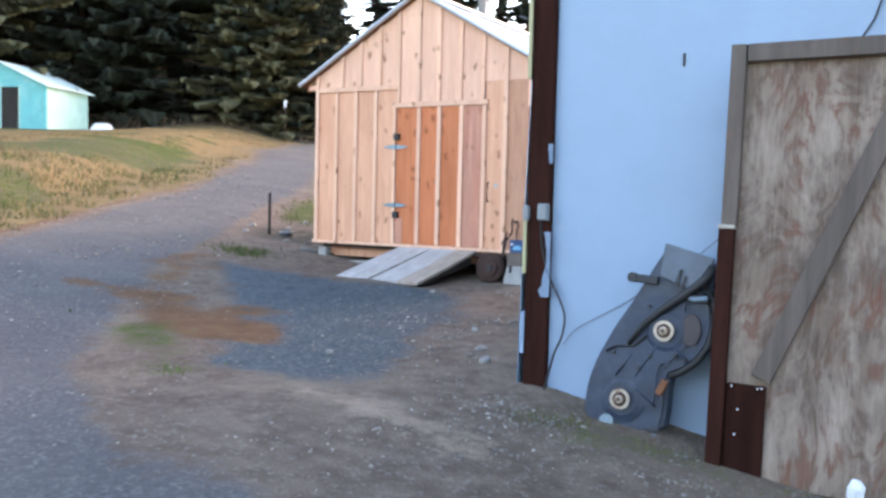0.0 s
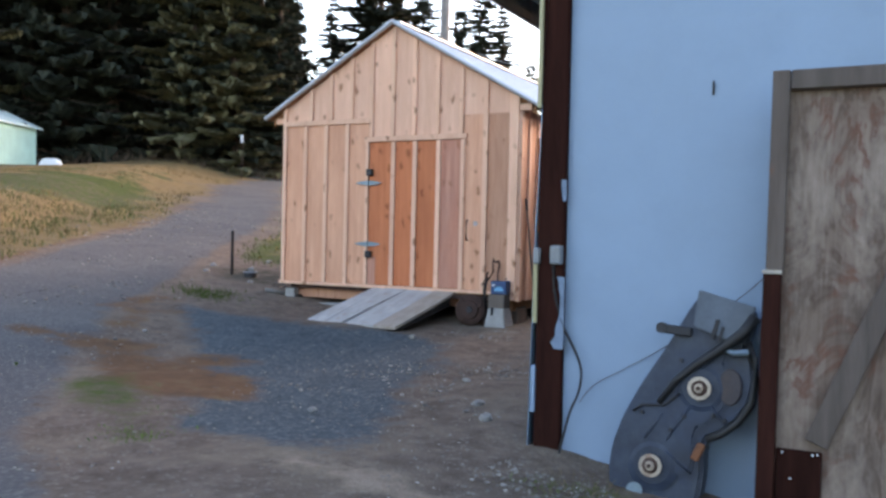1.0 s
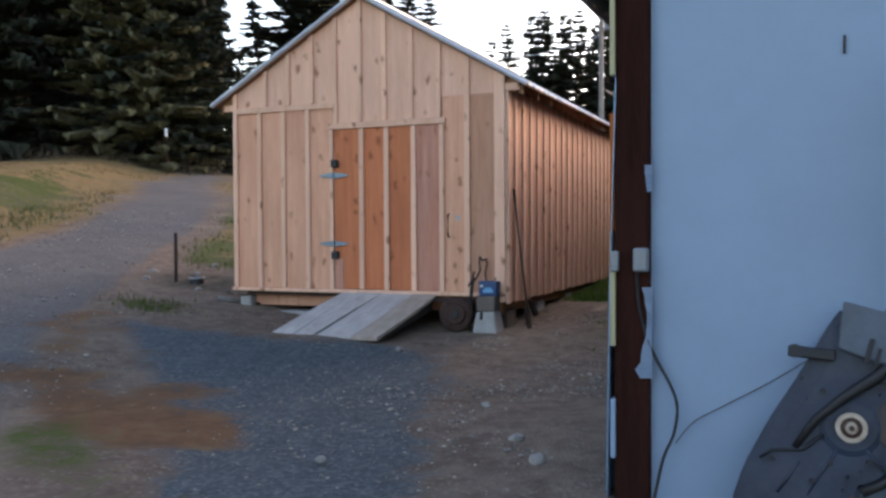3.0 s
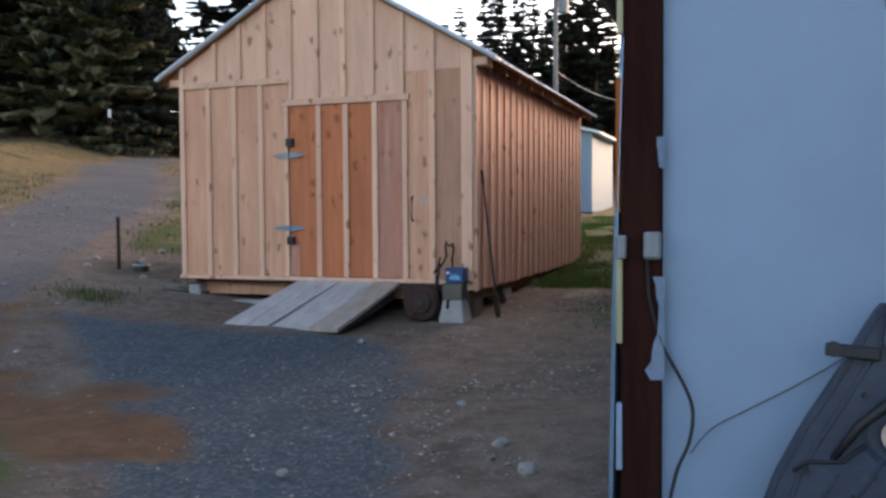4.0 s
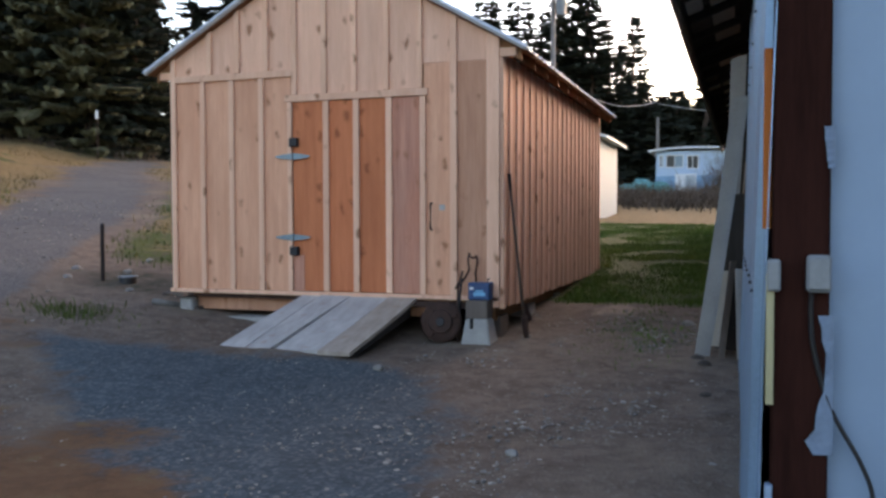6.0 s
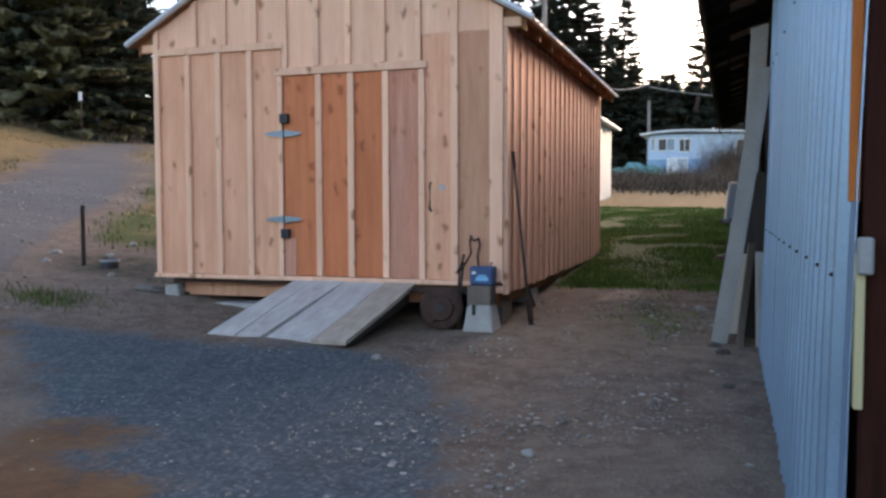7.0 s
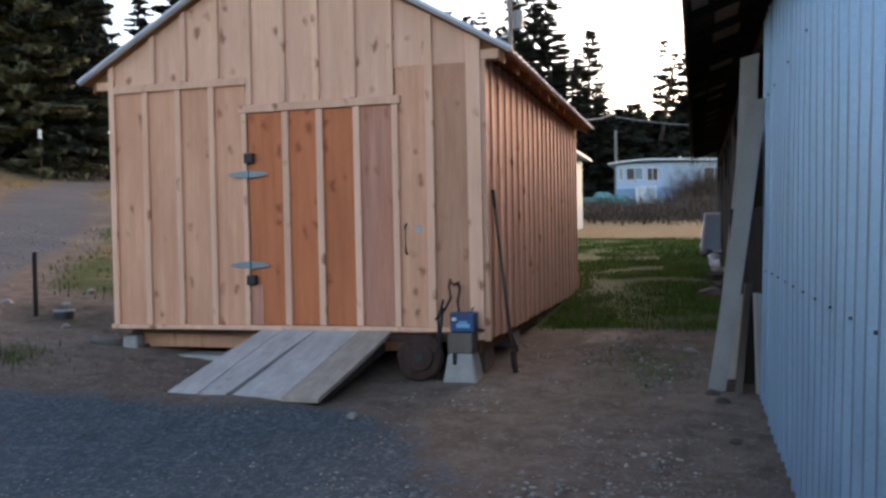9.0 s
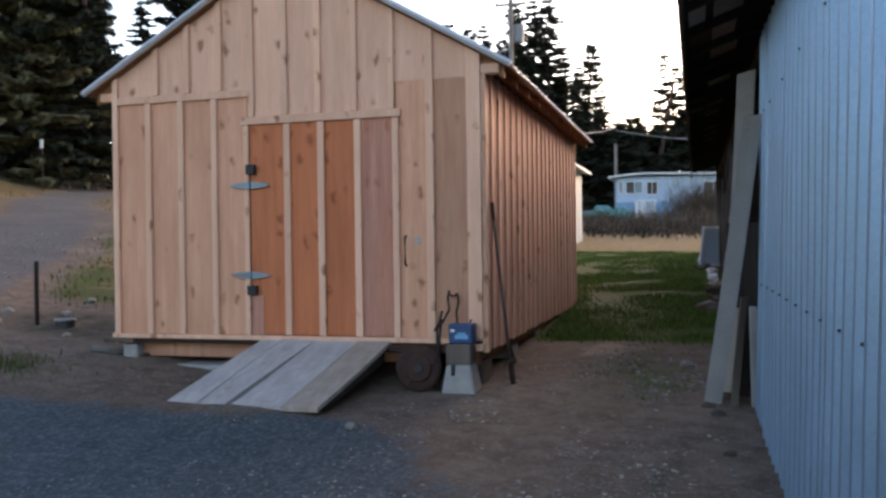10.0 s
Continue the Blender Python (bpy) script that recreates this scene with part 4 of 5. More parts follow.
def build_panel():
    p = thing("plywood_gate", (0, 0, 0), "weathered plywood gate with diagonal brace leaning on the barn", "gate",
              m=pose(3.66, -5.45, -0.86, -4.6, 0, 0))
    part("face", box_bm(0.05, 1.7, -0.02, 0.0, 0.02, 2.4, 0.002), PLYWOOD, p, "swirled grey-brown plywood face")
    part("stile", box_bm(0.0, 0.085, -0.075, -0.021, 1.43, 2.47, 0.004), OLDFRAME, p)
    part("stile", box_bm(-0.01, 0.075, -0.08, -0.021, 0.0, 1.425, 0.004), BROWNPAINT, p, "dark brown lower stile")
    part("stile", box_bm(1.62, 1.7, -0.07, -0.021, 0.0, 2.47, 0.004), OLDFRAME, p)
    part("top_rail", box_bm(0.09, 1.615, -0.07, -0.021, 2.37, 2.47, 0.004), OLDFRAME, p)
    part("stile_cap", box_bm(-0.015, 0.08, -0.086, -0.018, 1.425, 1.445, 0.002), PALEBOARD, p)
    part("corner_plate", box_bm(0.08, 0.29, -0.055, -0.021, 0.0, 0.56, 0.004), BROWNPAINT, p, "dark brown plate at the corner")
    L = 1.75
    part("brace", box_bm(0, L, -0.06, -0.022, -0.055, 0.055, 0.004, pose(0.26, 0, 0.6, 0, -68, 0)), OLDFRAME, p)
    for x, z in ((0.11, 0.545), (0.25, 0.545), (0.15, 0.42), (0.14, 0.28), (0.27, 0.55)):
        bm = cyl_bm(0.005, 0.005, 0, 0.006, 8, m=pose(x, -0.062, z, 90, 0, 0))
        part("nail_head", bm, TORN, p)


build_panel()


def build_deck():
    """A mower deck standing on edge against the wall."""
    d = thing("mower_deck", (0, 0, 0), "black steel mower deck with two pulleys leaning on the wall", "mower deck",
              m=pose(2.8, -5.30, -0.73, -7, 0, 0))
    outline = [(0.06, 0.03), (0.2, 0.0), (0.4, 0.02), (0.54, 0.06), (0.56, 0.2), (0.555, 0.33), (0.575, 0.4), (0.64, 0.43), (0.72, 0.5), (0.785, 0.6), (0.805, 0.72), (0.79, 0.83), (0.75, 0.9),
               (0.78, 1.0), (0.8, 1.08), (0.5, 1.17), (0.45, 1.1), (0.32, 0.86), (0.2, 0.66), (0.1, 0.46), (0.05, 0.3), (0.035, 0.15)]
    def shell(scale, y0, y1, bev):
        bm = bmesh.new()
        c = Vector((0.4, 0.55))
        vs = [bm.verts.new((c.x + (x - c.x) * scale, y0, c.y + (z - c.y) * scale)) for x, z in outline]
        f = bm.faces.new(vs)
        r = bmesh.ops.extrude_face_region(bm, geom=[f])
        bmesh.ops.translate(bm, vec=(0, y1 - y0, 0), verts=[v for v in r["geom"] if isinstance(v, bmesh.types.BMVert)])
        if bev:
            bmesh.ops.bevel(bm, geom=bm.edges[:], offset=bev, segments=2, affect="EDGES")
        return bm
    body = part("deck_shell", shell(1.0, -0.03, 0.13, 0.022), BLACKSTEEL, d, "scuffed black steel shell")
    part("raised_dish", shell(0.72, -0.05, -0.02, 0.018), BLACKSTEEL, body)
    for x, z in ((0.53, 0.66), (0.29, 0.22)):
        part("pan", cyl_bm(0.14, 0.1, 0, 0.014, 28, m=pose(x, -0.045, z, 90, 0, 0)), BLACKSTEEL, body, flat=True)
        pul = part("pulley", cyl_bm(0.062, 0.062, 0, 0.014, 28, m=pose(x, -0.085, z, 90, 0, 0)), PULLEYM, d, "worn cream-coloured pulley")
        part("groove", cyl_bm(0.05, 0.05, 0, 0.02, 28, m=pose(x, -0.07, z, 90, 0, 0)), BLACKSTEEL, pul)
        part("rim", cyl_bm(0.043, 0.04, 0, 0.006, 28, m=pose(x, -0.099, z, 90, 0, 0)), RUST, pul)
        part("hub", cyl_bm(0.028, 0.022, 0, 0.02, 20, m=pose(x, -0.1, z, 90, 0, 0)), PULLEYM, pul)
        part("nut", cyl_bm(0.012, 0.012, 0, 0.03, 6, m=pose(x, -0.105, z, 90, 0, 0)), RUST, pul)
    # mounting plate with its arms
    bm = bmesh.new()
    f = bm.faces.new([bm.verts.new((x, -0.09, z)) for x, z in ((0.48, 0.99), (0.5, 1.19), (0.8, 1.11), (0.76, 1.0), (0.68, 0.92))])
    r = bmesh.ops.extrude_face_region(bm, geom=[f])
    bmesh.ops.translate(bm, vec=(0, 0.03, 0), verts=[v for v in r["geom"] if isinstance(v, bmesh.types.BMVert)])
    bmesh.ops.bevel(bm, geom=bm.edges[:], offset=0.006, segments=2, affect="EDGES")
    plate = part("mount_plate", bm, DECKPLATE, d, "blue-grey folded steel mounting plate")
    part("slot", box_bm(0.17, 0.19, -0.004, 0.004, -0.08, 0.03, 0.001, pose(0.43, -0.1, 1.05, 0, 15, 0)), DARKIRON, plate)
    part("slot", box_bm(0.21, 0.225, -0.004, 0.004, -0.08, 0.0, 0.001, pose(0.43, -0.1, 1.05, 0, 15, 0)), DARKIRON, plate)
    arm = part("bracket", box_bm(-0.14, 0.05, -0.02, 0.02, -0.025, 0.025, 0.006, pose(0.42, -0.07, 0.96, 0, 4, 0)), DARKIRON, d)
    part("pin", cyl_bm(0.03, 0.03, 0, 0.05, 14, m=pose(0.31, -0.045, 0.97, 90, 0, 0)), DARKIRON, arm)
    bm = bmesh.new()
    tube(bm, [(0.8, -0.08, 1.06), (0.74, -0.085, 0.97), (0.62, -0.085, 0.87), (0.5, -0.08, 0.78), (0.4, -0.07, 0.69), (0.31, -0.06, 0.56)], 0.034, 0.014, 8)
    part("belt", bm, RUBBER, d, "slack black drive belt", flat=False)
    bm = bmesh.new()
    tube(bm, [(0.76, -0.03, 0.92), (0.795, -0.04, 0.83), (0.81, -0.04, 0.72), (0.79, -0.04, 0.6), (0.725, -0.04, 0.495), (0.64, -0.04, 0.425), (0.57, -0.04, 0.39)], 0.022, 0.02, 8)
    part("rubber_edge", bm, RUBBER, d, "black rubber edging", flat=False)
    bm = bmesh.new()
    tube(bm, [(0.17, -0.055, 0.5), (0.22, -0.06, 0.54), (0.34, -0.06, 0.55), (0.42, -0.06, 0.62)], 0.008, 0.008, 6)
    part("rod", bm, DARKIRON, d, flat=False)
    bm = bmesh.new()
    tube(bm, [(0.62, -0.06, 0.88), (0.7, -0.09, 0.86), (0.77, -0.08, 0.87)], 0.014, 0.02, 8)
    part("lever", bm, GALV, d, "bright steel lever")
    part("rust_spot", cyl_bm(0.075, 0.07, 0, 0.004, 18, m=pose(0.68, -0.05, 0.68, 90, 0, 0) @ Matrix.Diagonal((0.8, 1.3, 1, 1))), DECKRUST, d, "brown rust-stained area")
    part("tab", box_bm(-0.022, 0.022, -0.06, -0.03, -0.05, 0.05, 0.008, pose(0.53, 0, 0.32, 0, 25, 0)), ORANGERUST, d, "orange rusty tab")
    part("label_plate", cyl_bm(0.045, 0.045, 0, 0.005, 20, m=pose(0.2, -0.05, 0.07, 90, 0, 0)), GALV, d)
    part("foot", box_bm(0.4, 0.52, -0.06, 0.03, 0.0, 0.035, 0.008), GALV, d)
    for p, q in (((0.5, 0.6), (0.36, 0.36)), ((0.58, 0.58), (0.68, 0.46)), ((0.36, 0.3), (0.5, 0.2)), ((0.24, 0.36), (0.33, 0.5))):
        bm = bmesh.new()
        tube(bm, [(p[0], -0.05, p[1]), ((p[0] + q[0]) / 2, -0.052, (p[1] + q[1]) / 2), (q[0], -0.046, q[1])], 0.008, 0.006, 6)
        part("pressed_rib", bm, BLACKSTEEL, body, flat=False)
    for x, z in ((0.42, 0.8), (0.22, 0.5), (0.6, 0.52), (0.66, 0.5), (0.45, 0.5), (0.38, 0.42)):
        part("bolt", cyl_bm(0.013, 0.011, 0, 0.018, 6, m=pose(x, -0.048, z, 90, 0, 0)), DARKIRON, d)


build_deck()

cable("black_cable", [(2.4, -5.085, 0.56), (2.4, -5.075, 0.49), (2.41, -5.07, 0.38), (2.46, -5.06, 0.2), (2.55, -5.06, 0.03), (2.585, -5.06, -0.08), (2.57, -5.07, -0.21), (2.52, -5.08, -0.34), (2.47, -5.12, -0.6)],
      0.008, RUBBER, "black electrical cable hanging from the meter box")
cable("thin_wire", [(2.575, -5.05, -0.26), (2.66, -5.04, -0.15), (2.82, -5.03, -0.05), (3.06, -5.03, 0.1), (3.44, -5.04, 0.38), (3.66, -5.06, 0.58)], 0.003, OLDFRAME, "thin grey wire slung along the pale wall")
bm = bmesh.new()
tube(bm, [(4.28, -5.02, 1.62), (4.36, -5.03, 1.75), (4.42, -5.03, 1.95)], 0.006, 0.006, 5)
whole("hanging_cord", bm, DARKIRON, "thin dark cord hanging on the pale wall", "cord")
bm = box_bm(3.3, 3.312, -5.022, -5.012, 1.55, 1.63)
whole("wall_nail", bm, DARKIRON, "short dark nail strip in the pale wall", "nail")


def crumple(name, at, size, material, label, category, seed):
    bm = bmesh.new()
    bmesh.ops.create_icosphere(bm, subdivisions=2, radius=1.0)
    for v in bm.verts:
        n = noise.noise(v.co * 1.7 + Vector((seed, 0, 0)))
        v.co = Vector((v.co.x * size[0], v.co.y * size[1], v.co.z * size[2])) * (1 + 0.55 * n)
    return whole(name, bm, material, label, category, m=pose(*at, 0, 0, seed * 40))


crumple("paper_scrap", (4.43, -5.5, ground_z(4.43, -5.5) + 0.07), (0.06, 0.04, 0.08), TORN, "crumpled white paper scrap in the weeds", "litter", 3)

# ---- clutter by the shed ----
G0 = ground_z(-0.2, -0.15)


def build_block():
    b = thing("concrete_pier", (-0.16, -0.14, G0 - 0.02), "tapered grey concrete pier block beside the shed corner", "concrete block")
    bm = cyl_bm(0.205, 0.15, 0, 0.25, 4)
    bmesh.ops.rotate(bm, cent=(0, 0, 0), matrix=Matrix.Rotation(radians(45), 3, "Z"), verts=bm.verts[:])
    bmesh.ops.bevel(bm, geom=bm.edges[:], offset=0.012, segments=2, affect="EDGES")
    part("body", bm, CONCRETE, b)
    part("slot", box_bm(-0.06, -0.03, -0.13, -0.1, 0.16, 0.252, 0.003, pose(0, 0, 0, 0, 0, 0)), DARKIRON, b)
    return b


build_block()
whole("wood_offcut", box_bm(-0.27, -0.055, -0.24, -0.05, G0 + 0.232, 0.018, 0.008), OLDFRAME, "grey-brown wood offcut stacked on the pier", "wood block")


def build_case():
    c = thing("blue_case", (-0.15, -0.135, 0.02), "dark blue plastic case with light blue label on an offcut", "case")
    part("body", box_bm(-0.105, 0.105, -0.07, 0.07, 0.0, 0.155, 0.012), BLUEBOX, c)
    part("lid", box_bm(-0.107, 0.107, -0.072, 0.072, 0.125, 0.165, 0.01), BLUEBOX, c)
    bm = bmesh.new()
    tube(bm, [(0.07, 0, 0.15), (0.07, 0, 0.19), (0.085, 0, 0.2)], 0.008, 0.008, 6)
    part("knob", bm, DARKIRON, c)
    part("label", box_bm(-0.05, 0.065, -0.0735, -0.07, 0.04, 0.075, 0.0), LABELBLUE, c)
    part("label", box_bm(-0.03, 0.045, -0.0735, -0.07, 0.078, 0.095, 0.0), LABELBLUE, c)
    part("sticker", box_bm(-0.085, -0.05, -0.0765, -0.0725, 0.1, 0.123, 0.0), WHITEPAINT, c)


build_case()


def build_drum():
    """A rusty steel wheel or drum lying against the sill, seen end on."""
    d = thing("rusty_wheel", (0, 0, 0), "rust-brown iron wheel hub standing under the ramp's edge", "wheel",
              m=pose(-0.52, -0.17, G0 + 0.185, 84, 0, 8))
    bm = cyl_bm(0.19, 0.2, -0.1, 0.1, 14)
    for v in bm.verts:
        v.co *= 1 + 0.1 * noise.noise(v.co * 9)
    bmesh.ops.bevel(bm, geom=bm.edges[:], offset=0.02, segments=2, affect="EDGES")
    part("body", bm, RUST, d)
    part("flange", cyl_bm(0.12, 0.11, 0.1, 0.125, 12), RUST, d)
    part("hub_hole", cyl_bm(0.045, 0.04, 0.12, 0.135, 14), DARKIRON, d, "dark hub hole")
    for k, a in enumerate((0.4, 2.3, 4.1)):
        part("scale_flake", box_bm(-0.03, 0.03, -0.02, 0.02, 0.1, 0.118, 0.006, Matrix.Rotation(a, 4, "Z") @ Matrix.Translation((0.14, 0, 0))), RUST, d)


build_drum()


def build_tongs():
    t = thing("iron_tongs", (0, 0, 0), "tall rusty iron tongs propped upright against the shed", "tongs")
    for pts, nm in ((((-0.36, -0.2, G0), (-0.37, -0.17, -0.02), (-0.375, -0.13, 0.14), (-0.33, -0.1, 0.2), (-0.28, -0.08, 0.3), (-0.295, -0.07, 0.4), (-0.28, -0.07, 0.46)), "arm"),
                    (((-0.25, -0.2, -0.1), (-0.23, -0.16, 0.04), (-0.2, -0.1, 0.16), (-0.22, -0.08, 0.27), (-0.2, -0.07, 0.37), (-0.215, -0.07, 0.44)), "arm"),
                    (((-0.385, -0.19, 0.12), (-0.35, -0.15, 0.2), (-0.33, -0.13, 0.29)), "clip"),
                    (((-0.29, -0.07, 0.44), (-0.25, -0.072, 0.41), (-0.21, -0.07, 0.43)), "link"),
                    (((-0.35, -0.2, -0.2), (-0.345, -0.17, 0.06), (-0.335, -0.13, 0.22)), "strap")):
        bm = bmesh.new()
        tube(bm, pts, 0.016 if nm == "strap" else 0.009, 0.011, 6)
        part(nm, bm, RUST if nm != "strap" else RUBBER, t, flat=False)


build_tongs()


def build_shovel():
    s = thing("shovel", (0, 0, 0), "long-handled shovel with dark grey handle leaning on the shed side", "shovel")
    top, low = Vector((0.062, 0.12, 1.2)), Vector((0.185, 0.2, ground_z(0.2, 0.2) + 0.22))
    bm = bmesh.new()
    tube(bm, [top, (top + low) / 2 + Vector((0.0, 0.0, -0.01)), low], 0.013, 0.015, 8)
    part("handle", bm, OLDFRAME, s, flat=False)
    bm = bmesh.new()
    tube(bm, [top + Vector((0, -0.006, 0.02)), top + (low - top) * 0.1], 0.017, 0.016, 8)
    part("grip", bm, DARKIRON, s)
    d = (low - top).normalized()
    bm = bmesh.new()
    rows = []
    for i, (w, k) in enumerate(((0.05, 0.0), (0.1, 0.03), (0.105, 0.12), (0.08, 0.2), (0.03, 0.25))):
        c = low + d * k
        rows.append([bm.verts.new(c + Vector((0.0, w * q, 0)) + Vector((0.025 * (1 - q * q), 0, 0))) for q in (-1, -0.5, 0, 0.5, 1)])
    for a, b in zip(rows, rows[1:]):
        for k in range(4):
            bm.faces.new((a[k], a[k + 1], b[k + 1], b[k]))
    r = bmesh.ops.extrude_face_region(bm, geom=bm.faces[:])
    bmesh.ops.translate(bm, vec=(0.004, 0, 0), verts=[v for v in r["geom"] if isinstance(v, bmesh.types.BMVert)])
    part("blade", bm, RUST, s, "rusty blade")


build_shovel()
bm = bmesh.new()
tube(bm, [(0.0, 0.95, -0.12), (0.05, 1.0, ground_z(0.1, 1.0) + 0.02)], 0.035, 0.04, 8)
whole("iron_stake", bm, RUST, "rusty stake leaning under the shed's edge", "stake")
# loose pieces at the left pier
whole("pipe_piece", tube(bmesh.new(), [(-3.95, -0.02, ground_z(-3.95, 0) + 0.035), (-3.62, 0.03, ground_z(-3.62, 0) + 0.035)], 0.035, 0.033, 10), FOOTING, "short grey pipe on the earth by the pier", "pipe", flat=False)
whole("broken_block", box_bm(-3.6, -3.44, -0.03, 0.1, ground_z(-3.5, 0) - 0.02, ground_z(-3.5, 0) + 0.14, 0.015, pose(0, 0, 0, 0, 0, 0)), CONCRETE, "broken grey concrete block by the pier", "concrete block")
bm = cyl_bm(0.11, 0.1, -0.05, 0.07, 20)
bmesh.ops.bevel(bm, geom=bm.edges[:], offset=0.01, segments=1, affect="EDGES")
pot = whole("plastic_pail", bm, DARKIRON, "dark shallow pail with a pale rim on the earth", "pail", m=pose(-4.95, 0.8, ground_z(-4.95, 0.8)))
bm = bmesh.new()
tube(bm, [(0.105 * math.cos(a * math.tau / 20), 0.105 * math.sin(a * math.tau / 20), 0.07) for a in range(21)], 0.012, 0.012, 6)
part("rim", bm, GREYBOX, pot)


def fence_post(x, y, h, label):
    f = thing("fence_post", (x, y, ground_z(x, y)), label, "post", group="fence posts")
    bm = box_bm(-0.02, 0.02, -0.015, 0.015, -0.2, h, 0.004)
    part("shaft", bm, DARKIRON, f)
    part("flange", box_bm(-0.004, 0.004, -0.035, -0.015, -0.2, h - 0.02, 0.0), DARKIRON, f)
    return f


fence_post(-5.2, 0.66, 0.7, "dark steel fence post standing in the grass")
fence_post(-5.75, 3.0, 0.72, "dark steel fence post beside the shed")

# ---- sheets and boards leaning on the barn's open side ----
def leaning(name, foot, top, width, thick, material, label, category, wave=0.0, bend=0.0, across=(0.0, 1.0, 0.0)):
    """A long strip standing at foot and leaning to top; its width runs along y."""
    foot, top = Vector(foot), Vector(top)
    bm = bmesh.new()
    n, mcount = 10, 9
    rows = []
    axis = (top - foot)
    across = Vector(across).normalized()
    nrm = axis.cross(across).normalized()
    for i in range(n + 1):
        s = i / n
        c = foot + axis * s + nrm * (bend * math.sin(math.pi * s))
        rows.append([bm.verts.new(c + across * (width * (k / (mcount - 1) - 0.5)) + nrm * (wave * math.cos(k * math.pi))) for k in range(mcount)])
    for a, b in zip(rows, rows[1:]):
        for k in range(mcount - 1):
            bm.faces.new((a[k], a[k + 1], b[k + 1], b[k]))
    r = bmesh.ops.extrude_face_region(bm, geom=bm.faces[:])
    bmesh.ops.translate(bm, vec=nrm * thick, verts=[v for v in r["geom"] if isinstance(v, bmesh.types.BMVert)])
    return whole(name, bm, material, label, category)


gz = ground_z(1.9, 0.1)
leaning("leaning_metal_sheet", (1.86, -0.29, gz - 0.02), (2.16, -0.62, 1.76), 0.16, 0.005, GREYSHEET, "grey corrugated metal sheet leaning against the barn", "metal sheet", wave=0.014, bend=0.015, across=(0.75, -0.66, 0.0))
leaning("leaning_metal_sheet", (1.96, 0.9, gz), (2.14, -0.2, 2.15), 0.22, 0.005, GREYSHEET, "tall grey corrugated metal sheet leaning against the barn", "metal sheet", wave=0.012, bend=0.04, across=(0.55, -0.83, 0.0))
leaning("leaning_plank", (2.03, -0.33, gz - 0.03), (2.12, -0.15, 0.42), 0.05, 0.03, OLDFRAME, "narrow grey plank propped against the barn", "plank", across=(1, 0.3, 0))
leaning("leaning_plank", (2.19, -0.3, gz - 0.03), (2.17, -0.45, 0.36), 0.05, 0.04, GREYSHEET, "short grey plank propped by the corrugated wall", "plank", across=(1, 0.3, 0))
leaning("torn_panel", (1.98, -0.1, gz + 0.05), (2.05, -0.06, 0.33), 0.1, 0.012, PALEBOARD, "torn tan board among the leaning sheets", "board", bend=0.04, across=(1, -0.2, 0))
# Added dark board takes the place of the shaded gap into the barn.
leaning("leaning_board", (2.08, 0.02, gz - 0.02), (2.12, 0.12, 1.0), 0.24, 0.02, DARKBOARD, "dark board standing in for the shaded gap behind the propped planks", "board", across=(1, -0.1, 0))
leaning("leaning_board", (2.1, 2.2, ground_z(2.1, 2.2)), (2.24, 2.1, 1.9), 0.3, 0.03, DARKBOARD, "shade-dark board leaning against the barn", "board")
leaning("leaning_board", (2.05, 4.1, ground_z(2.1, 4.1)), (2.24, 4.0, 1.5), 0.25, 0.03, PALEBOARD, "bleached board leaning against the barn", "board")


def build_screen():
    """A white framed panel standing among the junk."""
    s = thing("white_panel", (0, 0, 0), "white framed panel leaning against the barn's far side", "panel", m=pose(1.84, 11.8, ground_z(1.9, 11.8), 0, 14, -62))
    part("pane", box_bm(0.0, 0.015, 0.0, 0.42, 0.05, 0.8, 0.002), TRAILER, s)
    for y in (-0.03, 0.42):
        part("stile", box_bm(-0.01, 0.03, y, y + 0.05, 0.0, 0.85, 0.003), WHITEPAINT, s)
    for z in (0.0, 0.8):
        part("rail", box_bm(-0.01, 0.03, 0.021, 0.419, z, z + 0.05, 0.003), WHITEPAINT, s)


build_screen()
rj = random.Random(21)
for i in range(9):
    y = 5 + i * 1.0
    crumple("scrap_piece", (rj.uniform(1.9, 2.15), y, ground_z(2.0, y) + 0.04), (rj.uniform(0.08, 0.2), rj.uniform(0.1, 0.25), rj.uniform(0.05, 0.12)),
            rj.choice((TORN, OLDFRAME, DARKBOARD, PALEBOARD)), "scrap piece lying along the barn's foot", "scrap", i + 1)


